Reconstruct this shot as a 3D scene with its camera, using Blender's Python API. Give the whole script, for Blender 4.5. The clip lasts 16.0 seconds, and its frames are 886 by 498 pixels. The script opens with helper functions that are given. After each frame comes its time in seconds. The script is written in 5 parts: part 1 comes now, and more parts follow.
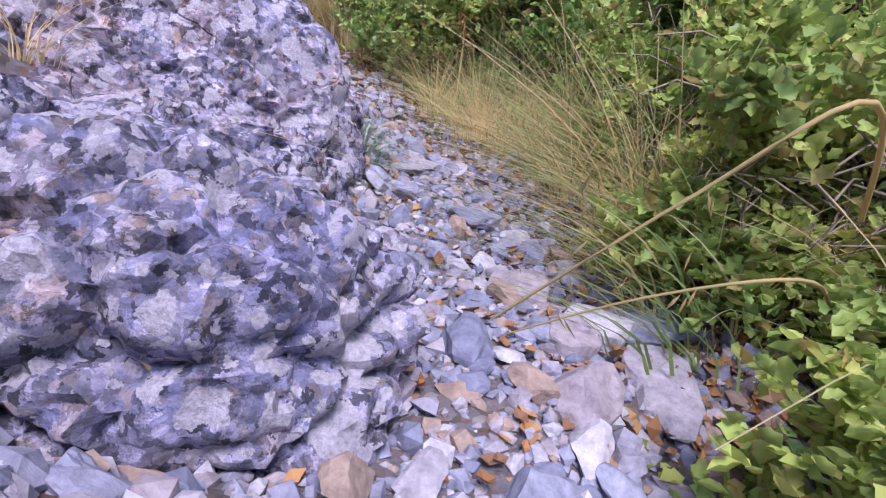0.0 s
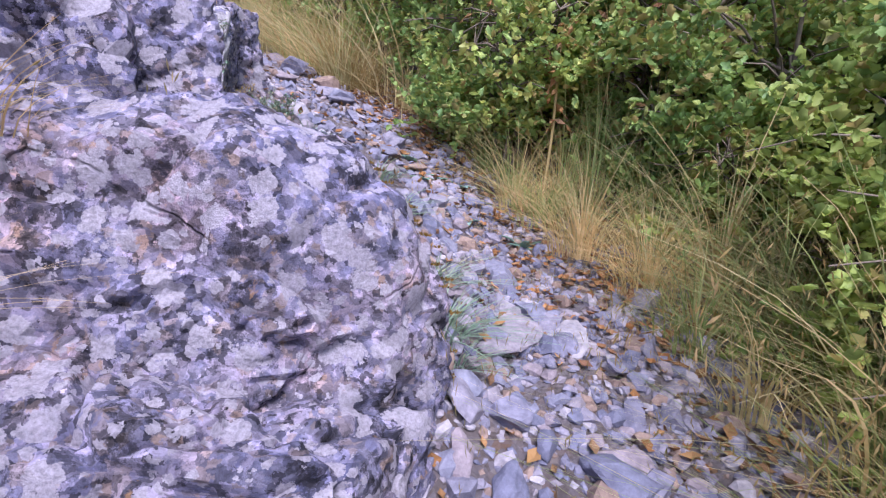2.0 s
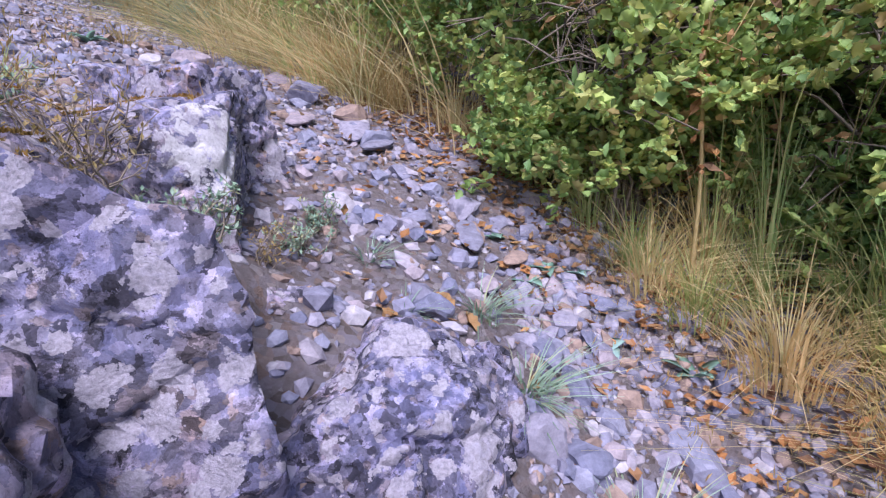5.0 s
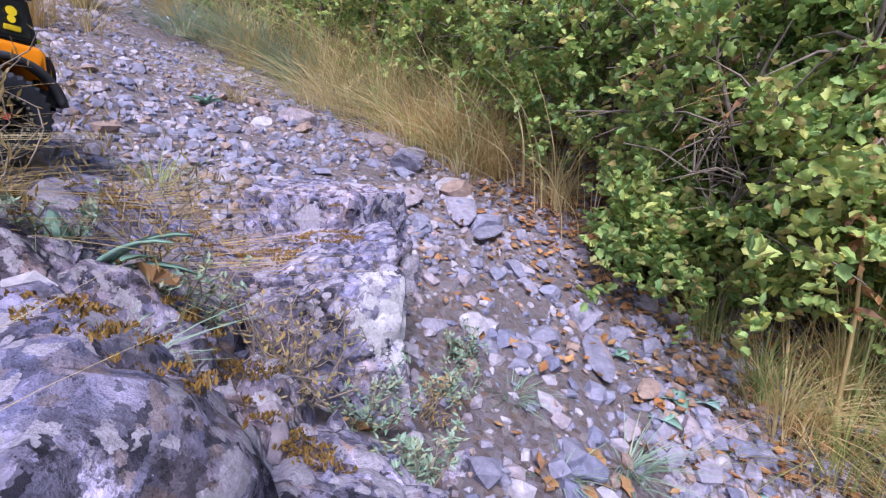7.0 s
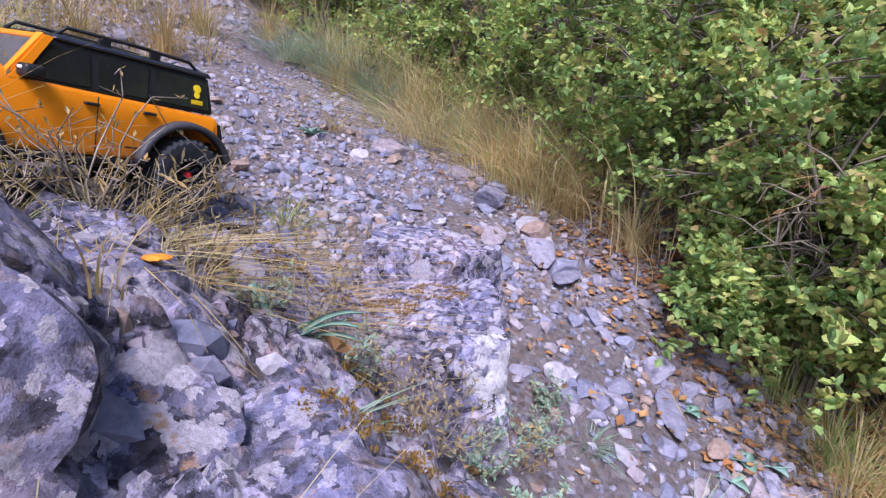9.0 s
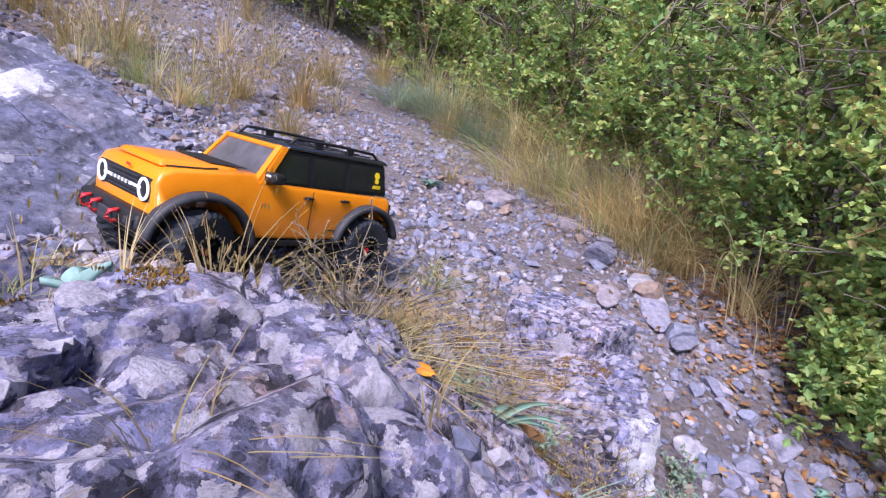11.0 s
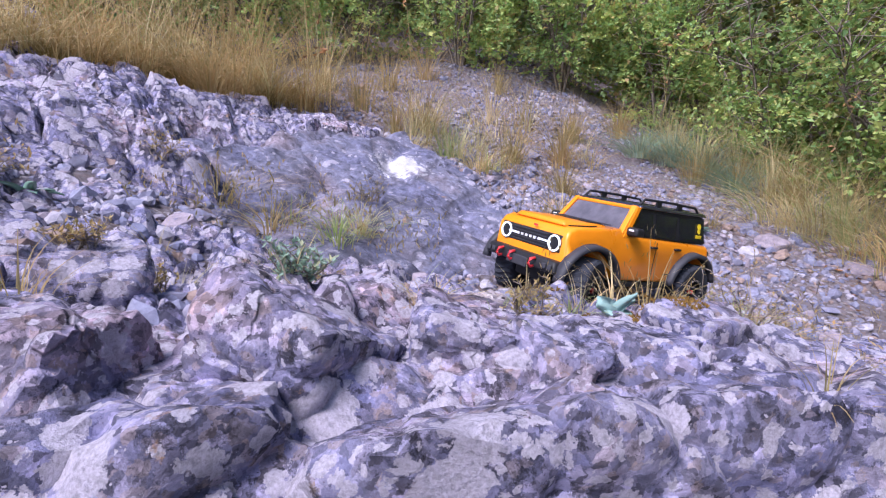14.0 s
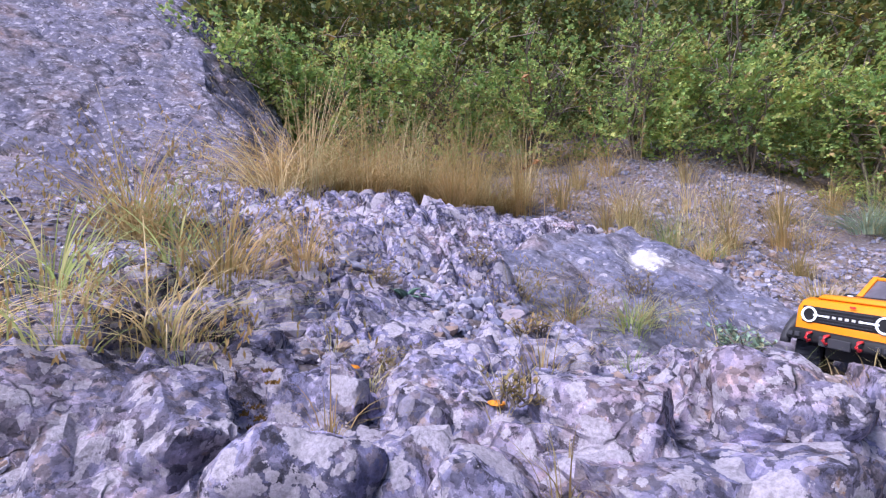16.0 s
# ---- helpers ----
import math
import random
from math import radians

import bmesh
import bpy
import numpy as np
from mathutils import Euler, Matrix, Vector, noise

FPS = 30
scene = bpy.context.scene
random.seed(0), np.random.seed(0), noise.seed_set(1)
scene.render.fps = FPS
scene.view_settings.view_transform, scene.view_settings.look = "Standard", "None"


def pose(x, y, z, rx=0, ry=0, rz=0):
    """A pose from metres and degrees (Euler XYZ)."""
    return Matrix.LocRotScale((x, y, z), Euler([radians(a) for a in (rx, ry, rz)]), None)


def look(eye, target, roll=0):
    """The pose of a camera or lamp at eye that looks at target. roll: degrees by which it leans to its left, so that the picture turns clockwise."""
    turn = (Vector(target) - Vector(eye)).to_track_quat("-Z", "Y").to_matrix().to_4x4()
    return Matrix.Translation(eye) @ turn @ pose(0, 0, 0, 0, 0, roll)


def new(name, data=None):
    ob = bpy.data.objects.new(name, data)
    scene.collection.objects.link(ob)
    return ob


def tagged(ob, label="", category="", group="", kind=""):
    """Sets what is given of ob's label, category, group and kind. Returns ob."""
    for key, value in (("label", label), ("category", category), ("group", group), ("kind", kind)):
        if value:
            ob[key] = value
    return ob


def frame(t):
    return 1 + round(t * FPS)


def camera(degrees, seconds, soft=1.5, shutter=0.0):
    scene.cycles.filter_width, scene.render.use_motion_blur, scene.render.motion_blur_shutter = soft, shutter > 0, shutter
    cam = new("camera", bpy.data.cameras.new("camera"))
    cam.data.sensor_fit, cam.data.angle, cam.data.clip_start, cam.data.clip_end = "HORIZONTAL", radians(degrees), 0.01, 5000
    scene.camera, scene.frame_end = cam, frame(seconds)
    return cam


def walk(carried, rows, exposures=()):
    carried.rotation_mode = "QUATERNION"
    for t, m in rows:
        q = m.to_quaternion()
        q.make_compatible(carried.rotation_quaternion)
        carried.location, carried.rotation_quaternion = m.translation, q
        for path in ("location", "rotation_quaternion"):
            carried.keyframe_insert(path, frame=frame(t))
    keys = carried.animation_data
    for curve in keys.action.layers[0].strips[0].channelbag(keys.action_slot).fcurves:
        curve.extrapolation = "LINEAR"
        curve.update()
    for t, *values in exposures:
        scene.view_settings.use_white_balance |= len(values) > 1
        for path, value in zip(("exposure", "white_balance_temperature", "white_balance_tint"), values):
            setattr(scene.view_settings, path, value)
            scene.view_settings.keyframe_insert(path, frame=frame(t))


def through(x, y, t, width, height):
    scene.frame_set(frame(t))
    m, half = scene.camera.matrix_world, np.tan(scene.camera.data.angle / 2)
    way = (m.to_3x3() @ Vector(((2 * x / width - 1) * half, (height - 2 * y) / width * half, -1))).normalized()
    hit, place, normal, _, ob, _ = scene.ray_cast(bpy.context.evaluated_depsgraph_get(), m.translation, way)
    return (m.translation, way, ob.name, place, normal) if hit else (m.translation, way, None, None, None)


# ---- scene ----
cam = camera(82.1, 16.0, soft=1.25)
PATH = [
    (0, (0.504, -0.596, -0.439), (0.524, 1.391, -0.661), 7.0),
    (0.5, (0.471, -0.506, -0.377), (0.495, 1.483, -0.582), 7.7),
    (1, (0.438, -0.422, -0.297), (0.438, 1.569, -0.492), 7.6),
    (1.5, (0.427, -0.324, -0.245), (0.369, 1.667, -0.429), 7.1),
    (2, (0.374, -0.235, -0.202), (0.221, 1.75, -0.398), 6.7),
    (2.5, (0.299, -0.185, -0.143), (0.086, 1.791, -0.364), 6.3),
    (3, (0.272, -0.082, -0.151), (0.072, 1.89, -0.414), 5.8),
    (3.2, (0.244, -0.049, -0.14), (0.056, 1.922, -0.423), 5.7),
    (5.3, (0.131, 0.145, 0.078), (-0.061, 2.094, -0.332), -1.3),
    (5.5, (0.106, 0.154, 0.093), (-0.098, 2.1, -0.322), -0.8),
    (6, (0.066, 0.167, 0.157), (-0.179, 2.107, -0.263), -0.4),
    (6.5, (0.025, 0.16, 0.211), (-0.266, 2.096, -0.198), 0.6),
    (7, (-0.001, 0.15, 0.249), (-0.348, 2.078, -0.153), 1.4),
    (7.5, (-0.016, 0.125, 0.291), (-0.412, 2.044, -0.108), 2.5),
    (8, (-0.038, 0.102, 0.312), (-0.478, 2.011, -0.091), 3.6),
    (8.2, (-0.043, 0.091, 0.314), (-0.505, 1.994, -0.092), 3.9),
    (10.3, (-0.138, -0.021, 0.44), (-0.829, 1.818, 0.063), 4.8),
    (10.5, (-0.157, -0.039, 0.448), (-0.876, 1.79, 0.078), 5.1),
    (11, (-0.183, -0.071, 0.458), (-0.974, 1.73, 0.095), 5.6),
    (11.5, (-0.213, -0.102, 0.462), (-1.088, 1.661, 0.11), 5.8),
    (12, (-0.261, -0.137, 0.468), (-1.233, 1.575, 0.119), 5.6),
    (12.5, (-0.287, -0.181, 0.476), (-1.379, 1.461, 0.146), 4.9),
    (13, (-0.29, -0.265, 0.48), (-1.502, 1.297, 0.181), 4.4),
    (13.5, (-0.29, -0.359, 0.488), (-1.611, 1.117, 0.216), 3.7),
    (14, (-0.311, -0.399, 0.465), (-1.713, 1.008, 0.227), 2.6),
    (14.5, (-0.366, -0.493, 0.45), (-1.842, 0.843, 0.263), 0.9),
    (15, (-0.388, -0.559, 0.456), (-1.95, 0.688, 0.366), -0.7),
    (15.5, (-0.407, -0.64, 0.463), (-2.051, 0.5, 0.49), -1.4),
    (16, (-0.415, -0.716, 0.461), (-2.149, 0.273, 0.585), -0.4),
]
walk(cam, [(t, look(eye, target, roll)) for t, eye, target, roll in PATH], [(0, 1.24, 5900, 22), (16, 1.24, 5900, 22)])

# ---- light ----
world = bpy.data.worlds.new("sky")
scene.world = world
world.use_nodes = True
wn = world.node_tree.nodes
sky = wn.new("ShaderNodeTexSky")
sky.sky_type, sky.sun_disc = "NISHITA", False
sky.sun_elevation, sky.sun_rotation = radians(51), radians(174)
sky.air_density, sky.dust_density = 1.0, 1.5
wn["Background"].inputs["Strength"].default_value = 0.092
world.node_tree.links.new(sky.outputs[0], wn["Background"].inputs["Color"])
sun = new("sun", bpy.data.lights.new("sun", "SUN"))
sun.data.energy, sun.data.angle, sun.data.color = 2.5, radians(22), (1.0, 0.96, 0.92)
sun.matrix_world = look((0.3, -2.8, 3.5), (0, 0, 0))


# ---- materials ----
def material(name, rough=0.85, metal=0.0, spec=0.3):
    m = bpy.data.materials.new(name)
    m.use_nodes = True
    b = m.node_tree.nodes["Principled BSDF"]
    b.inputs["Roughness"].default_value, b.inputs["Metallic"].default_value = rough, metal
    b.inputs["Specular IOR Level"].default_value = spec
    return m, m.node_tree.nodes, m.node_tree.links, b


def noise_node(n, l, scale, detail=6.0, rough=0.6, vector=None, distortion=0.0):
    t = n.new("ShaderNodeTexNoise")
    t.inputs["Scale"].default_value, t.inputs["Detail"].default_value = scale, detail
    t.inputs["Roughness"].default_value, t.inputs["Distortion"].default_value = rough, distortion
    if vector is not None:
        l.new(vector, t.inputs["Vector"])
    return t


def ramp(n, l, fac, stops):
    r = n.new("ShaderNodeValToRGB")
    e = r.color_ramp.elements
    while len(e) < len(stops):
        e.new(0.5)
    for el, (p, c) in zip(e, stops):
        el.position, el.color = p, (*c, 1.0) if len(c) == 3 else c
    l.new(fac, r.inputs["Fac"])
    return r


def mixed(n, l, fac, a, b, mode="MIX"):
    m = n.new("ShaderNodeMix")
    m.data_type, m.blend_type = "RGBA", mode
    for s, v in (("Factor", fac), ("A", a), ("B", b)):
        i = next(k for k in m.inputs if k.name == s and (k.type == ("VALUE" if s == "Factor" else "RGBA")))
        if isinstance(v, (int, float)):
            i.default_value = v
        elif isinstance(v, tuple):
            i.default_value = (*v, 1.0)
        else:
            l.new(v, i)
    return next(k for k in m.outputs if k.type == "RGBA")


def bumped(n, l, b, height, strength, distance):
    k = n.new("ShaderNodeBump")
    k.inputs["Strength"].default_value, k.inputs["Distance"].default_value = strength, distance
    l.new(height, k.inputs["Height"])
    l.new(k.outputs[0], b.inputs["Normal"])
    return k


GREY = (0.375, 0.35, 0.465)


def rock_material(name, base=GREY, pale=(0.66, 0.615, 0.74), dark=(0.05, 0.047, 0.062), warm=(0.45, 0.27, 0.16), lichen=0.58, soot=0.518, splash=None, crack=9.0, jointed=0.56, mosaic=1.0, wide=0.022):
    """Weathered limestone: grey body, black crusts, round pale lichens with ragged rims, rusty spots.
    splash: centre and size of one large white lichen."""
    m, n, l, b = material(name, 0.92, 0.0, 0.2)
    pos = n.new("ShaderNodeNewGeometry").outputs["Position"]
    big = noise_node(n, l, 6, 4, 0.6, pos)
    mid = noise_node(n, l, 42, 9, 0.75, pos, 0.4)
    fine = noise_node(n, l, 260, 5, 0.75, pos)
    body = ramp(n, l, mid.outputs["Fac"], [(0.32, tuple(c * 0.25 for c in base)), (0.43, tuple(c * 0.78 for c in base)), (0.54, tuple(c * 1.12 for c in base)), (0.65, tuple(c * 1.65 for c in base))])
    tint = ramp(n, l, big.outputs["Fac"], [(0.38, (0.80, 0.82, 0.92)), (0.52, (1, 1, 1)), (0.66, (1.22, 1.04, 0.90))])
    col = mixed(n, l, 1.0, body.outputs[0], tint.outputs[0], "MULTIPLY")
    # black crusts in patches
    for scale, at in ((15, soot), (48, soot + 0.03)):
        d = noise_node(n, l, scale, 10, 0.78, pos, 0.15)
        dm = ramp(n, l, d.outputs["Fac"], [(at, (0, 0, 0)), (at + 0.035, (0.82, 0.82, 0.82))])
        col = mixed(n, l, dm.outputs[0], col, dark)
    # a mosaic of small crusts, each of one tone
    mw = noise_node(n, l, 120, 3, 0.7, pos)
    ma = n.new("ShaderNodeVectorMath")
    ma.operation = "MULTIPLY_ADD"
    l.new(mw.outputs["Color"], ma.inputs[0])
    ma.inputs[1].default_value = (0.012, 0.012, 0.012)
    l.new(pos, ma.inputs[2])
    for scale, share in ((62, 0.62), (135, 0.85)):
        mv = n.new("ShaderNodeTexVoronoi")
        mv.inputs["Scale"].default_value = scale
        l.new(ma.outputs[0], mv.inputs["Vector"])
        mc = n.new("ShaderNodeSeparateColor")
        l.new(mv.outputs["Color"], mc.inputs[0])
        tone = ramp(n, l, mc.outputs["Green"], [(0.0, (0.22, 0.22, 0.24)), (0.10, (0.55, 0.56, 0.60)), (0.24, (0.82, 0.85, 1.0)), (0.46, (1.05, 1.05, 1.1)), (0.62, (1.3, 1.27, 1.33)), (0.76, (1.25, 1.08, 0.86)), (0.84, (1.65, 1.6, 1.66)), (0.96, (0.70, 0.68, 0.70))])
        tone.color_ramp.interpolation = "CONSTANT"
        col = mixed(n, l, mosaic * share, col, mixed(n, l, 1.0, col, tone.outputs[0], "MULTIPLY"))
    # thin joints, the shade inside the cracks painted into the colour
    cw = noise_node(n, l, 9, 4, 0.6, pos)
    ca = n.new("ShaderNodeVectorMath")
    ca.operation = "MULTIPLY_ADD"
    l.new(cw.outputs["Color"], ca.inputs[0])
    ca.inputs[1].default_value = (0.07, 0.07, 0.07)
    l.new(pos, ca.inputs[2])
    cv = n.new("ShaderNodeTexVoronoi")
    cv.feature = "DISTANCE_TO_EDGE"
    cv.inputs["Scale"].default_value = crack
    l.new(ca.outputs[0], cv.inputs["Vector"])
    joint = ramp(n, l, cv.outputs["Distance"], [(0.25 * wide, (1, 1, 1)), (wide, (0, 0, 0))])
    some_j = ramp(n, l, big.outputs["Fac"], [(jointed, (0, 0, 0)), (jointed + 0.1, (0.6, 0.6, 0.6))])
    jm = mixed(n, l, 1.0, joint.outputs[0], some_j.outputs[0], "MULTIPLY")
    speck = ramp(n, l, fine.outputs["Fac"], [(0.60, (0, 0, 0)), (0.66, (0.6, 0.6, 0.6))])
    col = mixed(n, l, speck.outputs[0], col, dark)
    # pale crusts
    warp = noise_node(n, l, 34, 5, 0.7, pos)
    add = n.new("ShaderNodeVectorMath")
    add.operation = "MULTIPLY_ADD"
    l.new(warp.outputs["Color"], add.inputs[0])
    add.inputs[1].default_value = (0.035, 0.035, 0.035)
    l.new(pos, add.inputs[2])
    grain = ramp(n, l, fine.outputs["Fac"], [(0.36, tuple(c * 0.62 for c in pale)), (0.5, tuple(c * 0.9 for c in pale)), (0.62, tuple(min(1.0, c * 1.1) for c in pale))])
    for scale, lo, share in ((17, 0.36, lichen + 0.14), (34, 0.40, lichen + 0.02), (78, 0.42, lichen)):
        v = n.new("ShaderNodeTexVoronoi")
        v.inputs["Scale"].default_value = scale
        l.new(add.outputs[0], v.inputs["Vector"])
        disc_m = ramp(n, l, v.outputs["Distance"], [(lo, (1, 1, 1)), (lo + 0.018, (0, 0, 0))])
        pick = n.new("ShaderNodeSeparateColor")
        l.new(v.outputs["Color"], pick.inputs[0])
        some = ramp(n, l, pick.outputs["Red"], [(share, (0, 0, 0)), (share + 0.02, (0.92, 0.92, 0.92))])
        col = mixed(n, l, mixed(n, l, 1.0, disc_m.outputs[0], some.outputs[0], "MULTIPLY"), col, grain.outputs[0])
    if splash:
        c, r = splash
        off = n.new("ShaderNodeVectorMath")
        off.operation = "DISTANCE"
        l.new(add.outputs[0], off.inputs[0])
        off.inputs[1].default_value = tuple(k + 0.0175 for k in c)
        rag = n.new("ShaderNodeMath")
        rag.operation = "MULTIPLY_ADD"
        l.new(mid.outputs["Fac"], rag.inputs[0])
        rag.inputs[1].default_value = 0.30
        l.new(off.outputs["Value"], rag.inputs[2])
        sm = ramp(n, l, rag.outputs[0], [(r + 0.145, (1, 1, 1)), (r + 0.152, (0, 0, 0))])
        white = ramp(n, l, fine.outputs["Fac"], [(0.36, (0.44, 0.42, 0.48)), (0.5, (0.60, 0.58, 0.65)), (0.64, (0.70, 0.68, 0.74))])
        col = mixed(n, l, sm.outputs[0], col, white.outputs[0])
    o = noise_node(n, l, 14, 6, 0.7, pos, 0.3)
    om = ramp(n, l, o.outputs["Fac"], [(0.66, (0, 0, 0)), (0.70, (0.8, 0.8, 0.8))])
    col = mixed(n, l, om.outputs[0], col, warm)
    # crack shade laid dark over the other colours
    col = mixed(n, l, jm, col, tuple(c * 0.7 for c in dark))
    l.new(col, b.inputs["Base Color"])
    h = mixed(n, l, 0.3, mid.outputs["Fac"], fine.outputs["Fac"])
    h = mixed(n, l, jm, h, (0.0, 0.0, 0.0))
    bumped(n, l, b, h, 1.0, 0.011)
    return m


def stone_material(name, tones):
    """Loose stones: one tone a piece."""
    m, n, l, b = material(name, 0.88, 0.0, 0.25)
    isl = n.new("ShaderNodeNewGeometry")
    info = n.new("ShaderNodeObjectInfo")
    s = n.new("ShaderNodeMath")
    s.operation = "ADD"
    l.new(isl.outputs["Random Per Island"], s.inputs[0])
    l.new(info.outputs["Random"], s.inputs[1])
    w = n.new("ShaderNodeMath")
    w.operation = "FRACT"
    l.new(s.outputs[0], w.inputs[0])
    r = ramp(n, l, w.outputs[0], [(i / len(tones), t) for i, t in enumerate(tones)])
    r.color_ramp.interpolation = "CONSTANT"
    pos = isl.outputs["Position"]
    g = noise_node(n, l, 60, 7, 0.7, pos)
    k = ramp(n, l, g.outputs["Fac"], [(0.3, (0.55, 0.55, 0.58)), (0.55, (1, 1, 1)), (0.7, (1.3, 1.3, 1.3))])
    col = mixed(n, l, 1.0, r.outputs[0], k.outputs[0], "MULTIPLY")
    l.new(col, b.inputs["Base Color"])
    bumped(n, l, b, g.outputs["Fac"], 0.6, 0.004)
    return m


def leaf_material(name, tones, rough=0.55, through=0.25):
    m, n, l, b = material(name, rough, 0.0, 0.35)
    geo = n.new("ShaderNodeNewGeometry")
    r = ramp(n, l, geo.outputs["Random Per Island"], [(i / max(1, len(tones) - 1), t) for i, t in enumerate(tones)])
    g = noise_node(n, l, 3.5, 3, 0.5, geo.outputs["Position"])
    k = ramp(n, l, g.outputs["Fac"], [(0.35, (0.7, 0.78, 0.7)), (0.65, (1.2, 1.12, 1.0))])
    col = mixed(n, l, 1.0, r.outputs[0], k.outputs[0], "MULTIPLY")
    l.new(col, b.inputs["Base Color"])
    t = n.new("ShaderNodeBsdfTranslucent")
    l.new(col, t.inputs["Color"])
    mix = n.new("ShaderNodeMixShader")
    mix.inputs[0].default_value = through
    l.new(b.outputs[0], mix.inputs[1])
    l.new(t.outputs[0], mix.inputs[2])
    l.new(mix.outputs[0], n["Material Output"].inputs["Surface"])
    return m


def plain(name, colour, rough=0.5, metal=0.0, grain=0.15, scale=80.0, spec=0.5, coat=0.0):
    m, n, l, b = material(name, rough, metal, spec)
    tc = n.new("ShaderNodeTexCoord").outputs["Object"]
    g = noise_node(n, l, scale, 5, 0.6, tc)
    k = ramp(n, l, g.outputs["Fac"], [(0.3, tuple(c * (1 - grain) for c in colour)), (0.7, tuple(min(1, c * (1 + grain)) for c in colour))])
    l.new(k.outputs[0], b.inputs["Base Color"])
    b.inputs["Coat Weight"].default_value = coat
    rr = ramp(n, l, g.outputs["Fac"], [(0.3, (rough * 0.8,) * 3), (0.7, (min(1, rough * 1.25),) * 3)])
    l.new(rr.outputs[0], b.inputs["Roughness"])
    return m


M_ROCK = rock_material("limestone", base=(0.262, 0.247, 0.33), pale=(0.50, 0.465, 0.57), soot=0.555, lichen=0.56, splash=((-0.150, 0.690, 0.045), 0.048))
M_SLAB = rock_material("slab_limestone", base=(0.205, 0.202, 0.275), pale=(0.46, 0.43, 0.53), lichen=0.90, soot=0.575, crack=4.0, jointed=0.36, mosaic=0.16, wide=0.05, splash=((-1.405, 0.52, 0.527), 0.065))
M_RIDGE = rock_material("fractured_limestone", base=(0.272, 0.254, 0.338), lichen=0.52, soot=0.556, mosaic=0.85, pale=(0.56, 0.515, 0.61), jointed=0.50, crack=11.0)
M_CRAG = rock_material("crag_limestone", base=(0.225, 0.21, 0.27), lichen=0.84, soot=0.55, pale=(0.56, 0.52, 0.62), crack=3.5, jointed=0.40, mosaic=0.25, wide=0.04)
M_STONE = stone_material("loose_stone", [(0.225, 0.22, 0.31), (0.28, 0.263, 0.345), (0.175, 0.18, 0.27), (0.31, 0.264, 0.31), (0.245, 0.247, 0.345), (0.40, 0.375, 0.44), (0.30, 0.22, 0.195), (0.315, 0.286, 0.345), (0.205, 0.20, 0.275)])
M_LITTER = leaf_material("dry_leaf", [(0.36, 0.17, 0.07), (0.25, 0.12, 0.06), (0.44, 0.25, 0.12), (0.19, 0.10, 0.07), (0.33, 0.20, 0.13)], 0.8, 0.1)
M_LEAF = leaf_material("oak_leaf", [(0.197, 0.308, 0.130), (0.345, 0.493, 0.173), (0.246, 0.407, 0.185), (0.493, 0.616, 0.222), (0.284, 0.443, 0.154), (0.550, 0.594, 0.198), (0.396, 0.440, 0.176), (0.462, 0.330, 0.165)], 0.5, 0.42)
M_LEAF_LOW = leaf_material("low_shrub_leaf", [(0.30, 0.42, 0.13), (0.48, 0.58, 0.18), (0.38, 0.50, 0.16), (0.54, 0.57, 0.19), (0.26, 0.38, 0.14), (0.50, 0.38, 0.16)], 0.5, 0.45)
# oak leaves of the back rows, darkened in colour for the thicket's inner shade
M_LEAF_SHADED = leaf_material("shaded_leaf", [(0.093, 0.145, 0.060), (0.162, 0.230, 0.085), (0.255, 0.289, 0.102), (0.36, 0.31, 0.09), (0.12, 0.17, 0.07), (0.30, 0.20, 0.08)], 0.5, 0.35)
M_DRY = leaf_material("dry_grass", [(0.50, 0.36, 0.18), (0.42, 0.30, 0.15), (0.58, 0.45, 0.26), (0.34, 0.28, 0.12), (0.46, 0.30, 0.14)], 0.7, 0.45)
M_GREEN = leaf_material("green_grass", [(0.27, 0.37, 0.13), (0.38, 0.46, 0.20), (0.50, 0.49, 0.25), (0.22, 0.32, 0.13)], 0.6, 0.5)
M_STRAW = leaf_material("pale_straw", [(0.72, 0.57, 0.35), (0.62, 0.49, 0.29), (0.78, 0.66, 0.44), (0.56, 0.51, 0.26)], 0.65, 0.5)
M_BLUE = leaf_material("blue_grass", [(0.24, 0.36, 0.30), (0.32, 0.44, 0.38), (0.18, 0.28, 0.22), (0.46, 0.45, 0.30)], 0.6, 0.2)
# near-black green, stands in for shade seen between the leaves
M_GAP_SHADE = leaf_material("gap_shade", [(0.05, 0.085, 0.025), (0.05, 0.085, 0.025)], 0.8, 0.0)
M_HERB = plain("wiry_stem", (0.23, 0.19, 0.16), 0.9, 0, 0.4, 60, 0.2)
M_TWIG = plain("twig_bark", (0.20, 0.165, 0.14), 0.9, 0, 0.4, 60, 0.2)


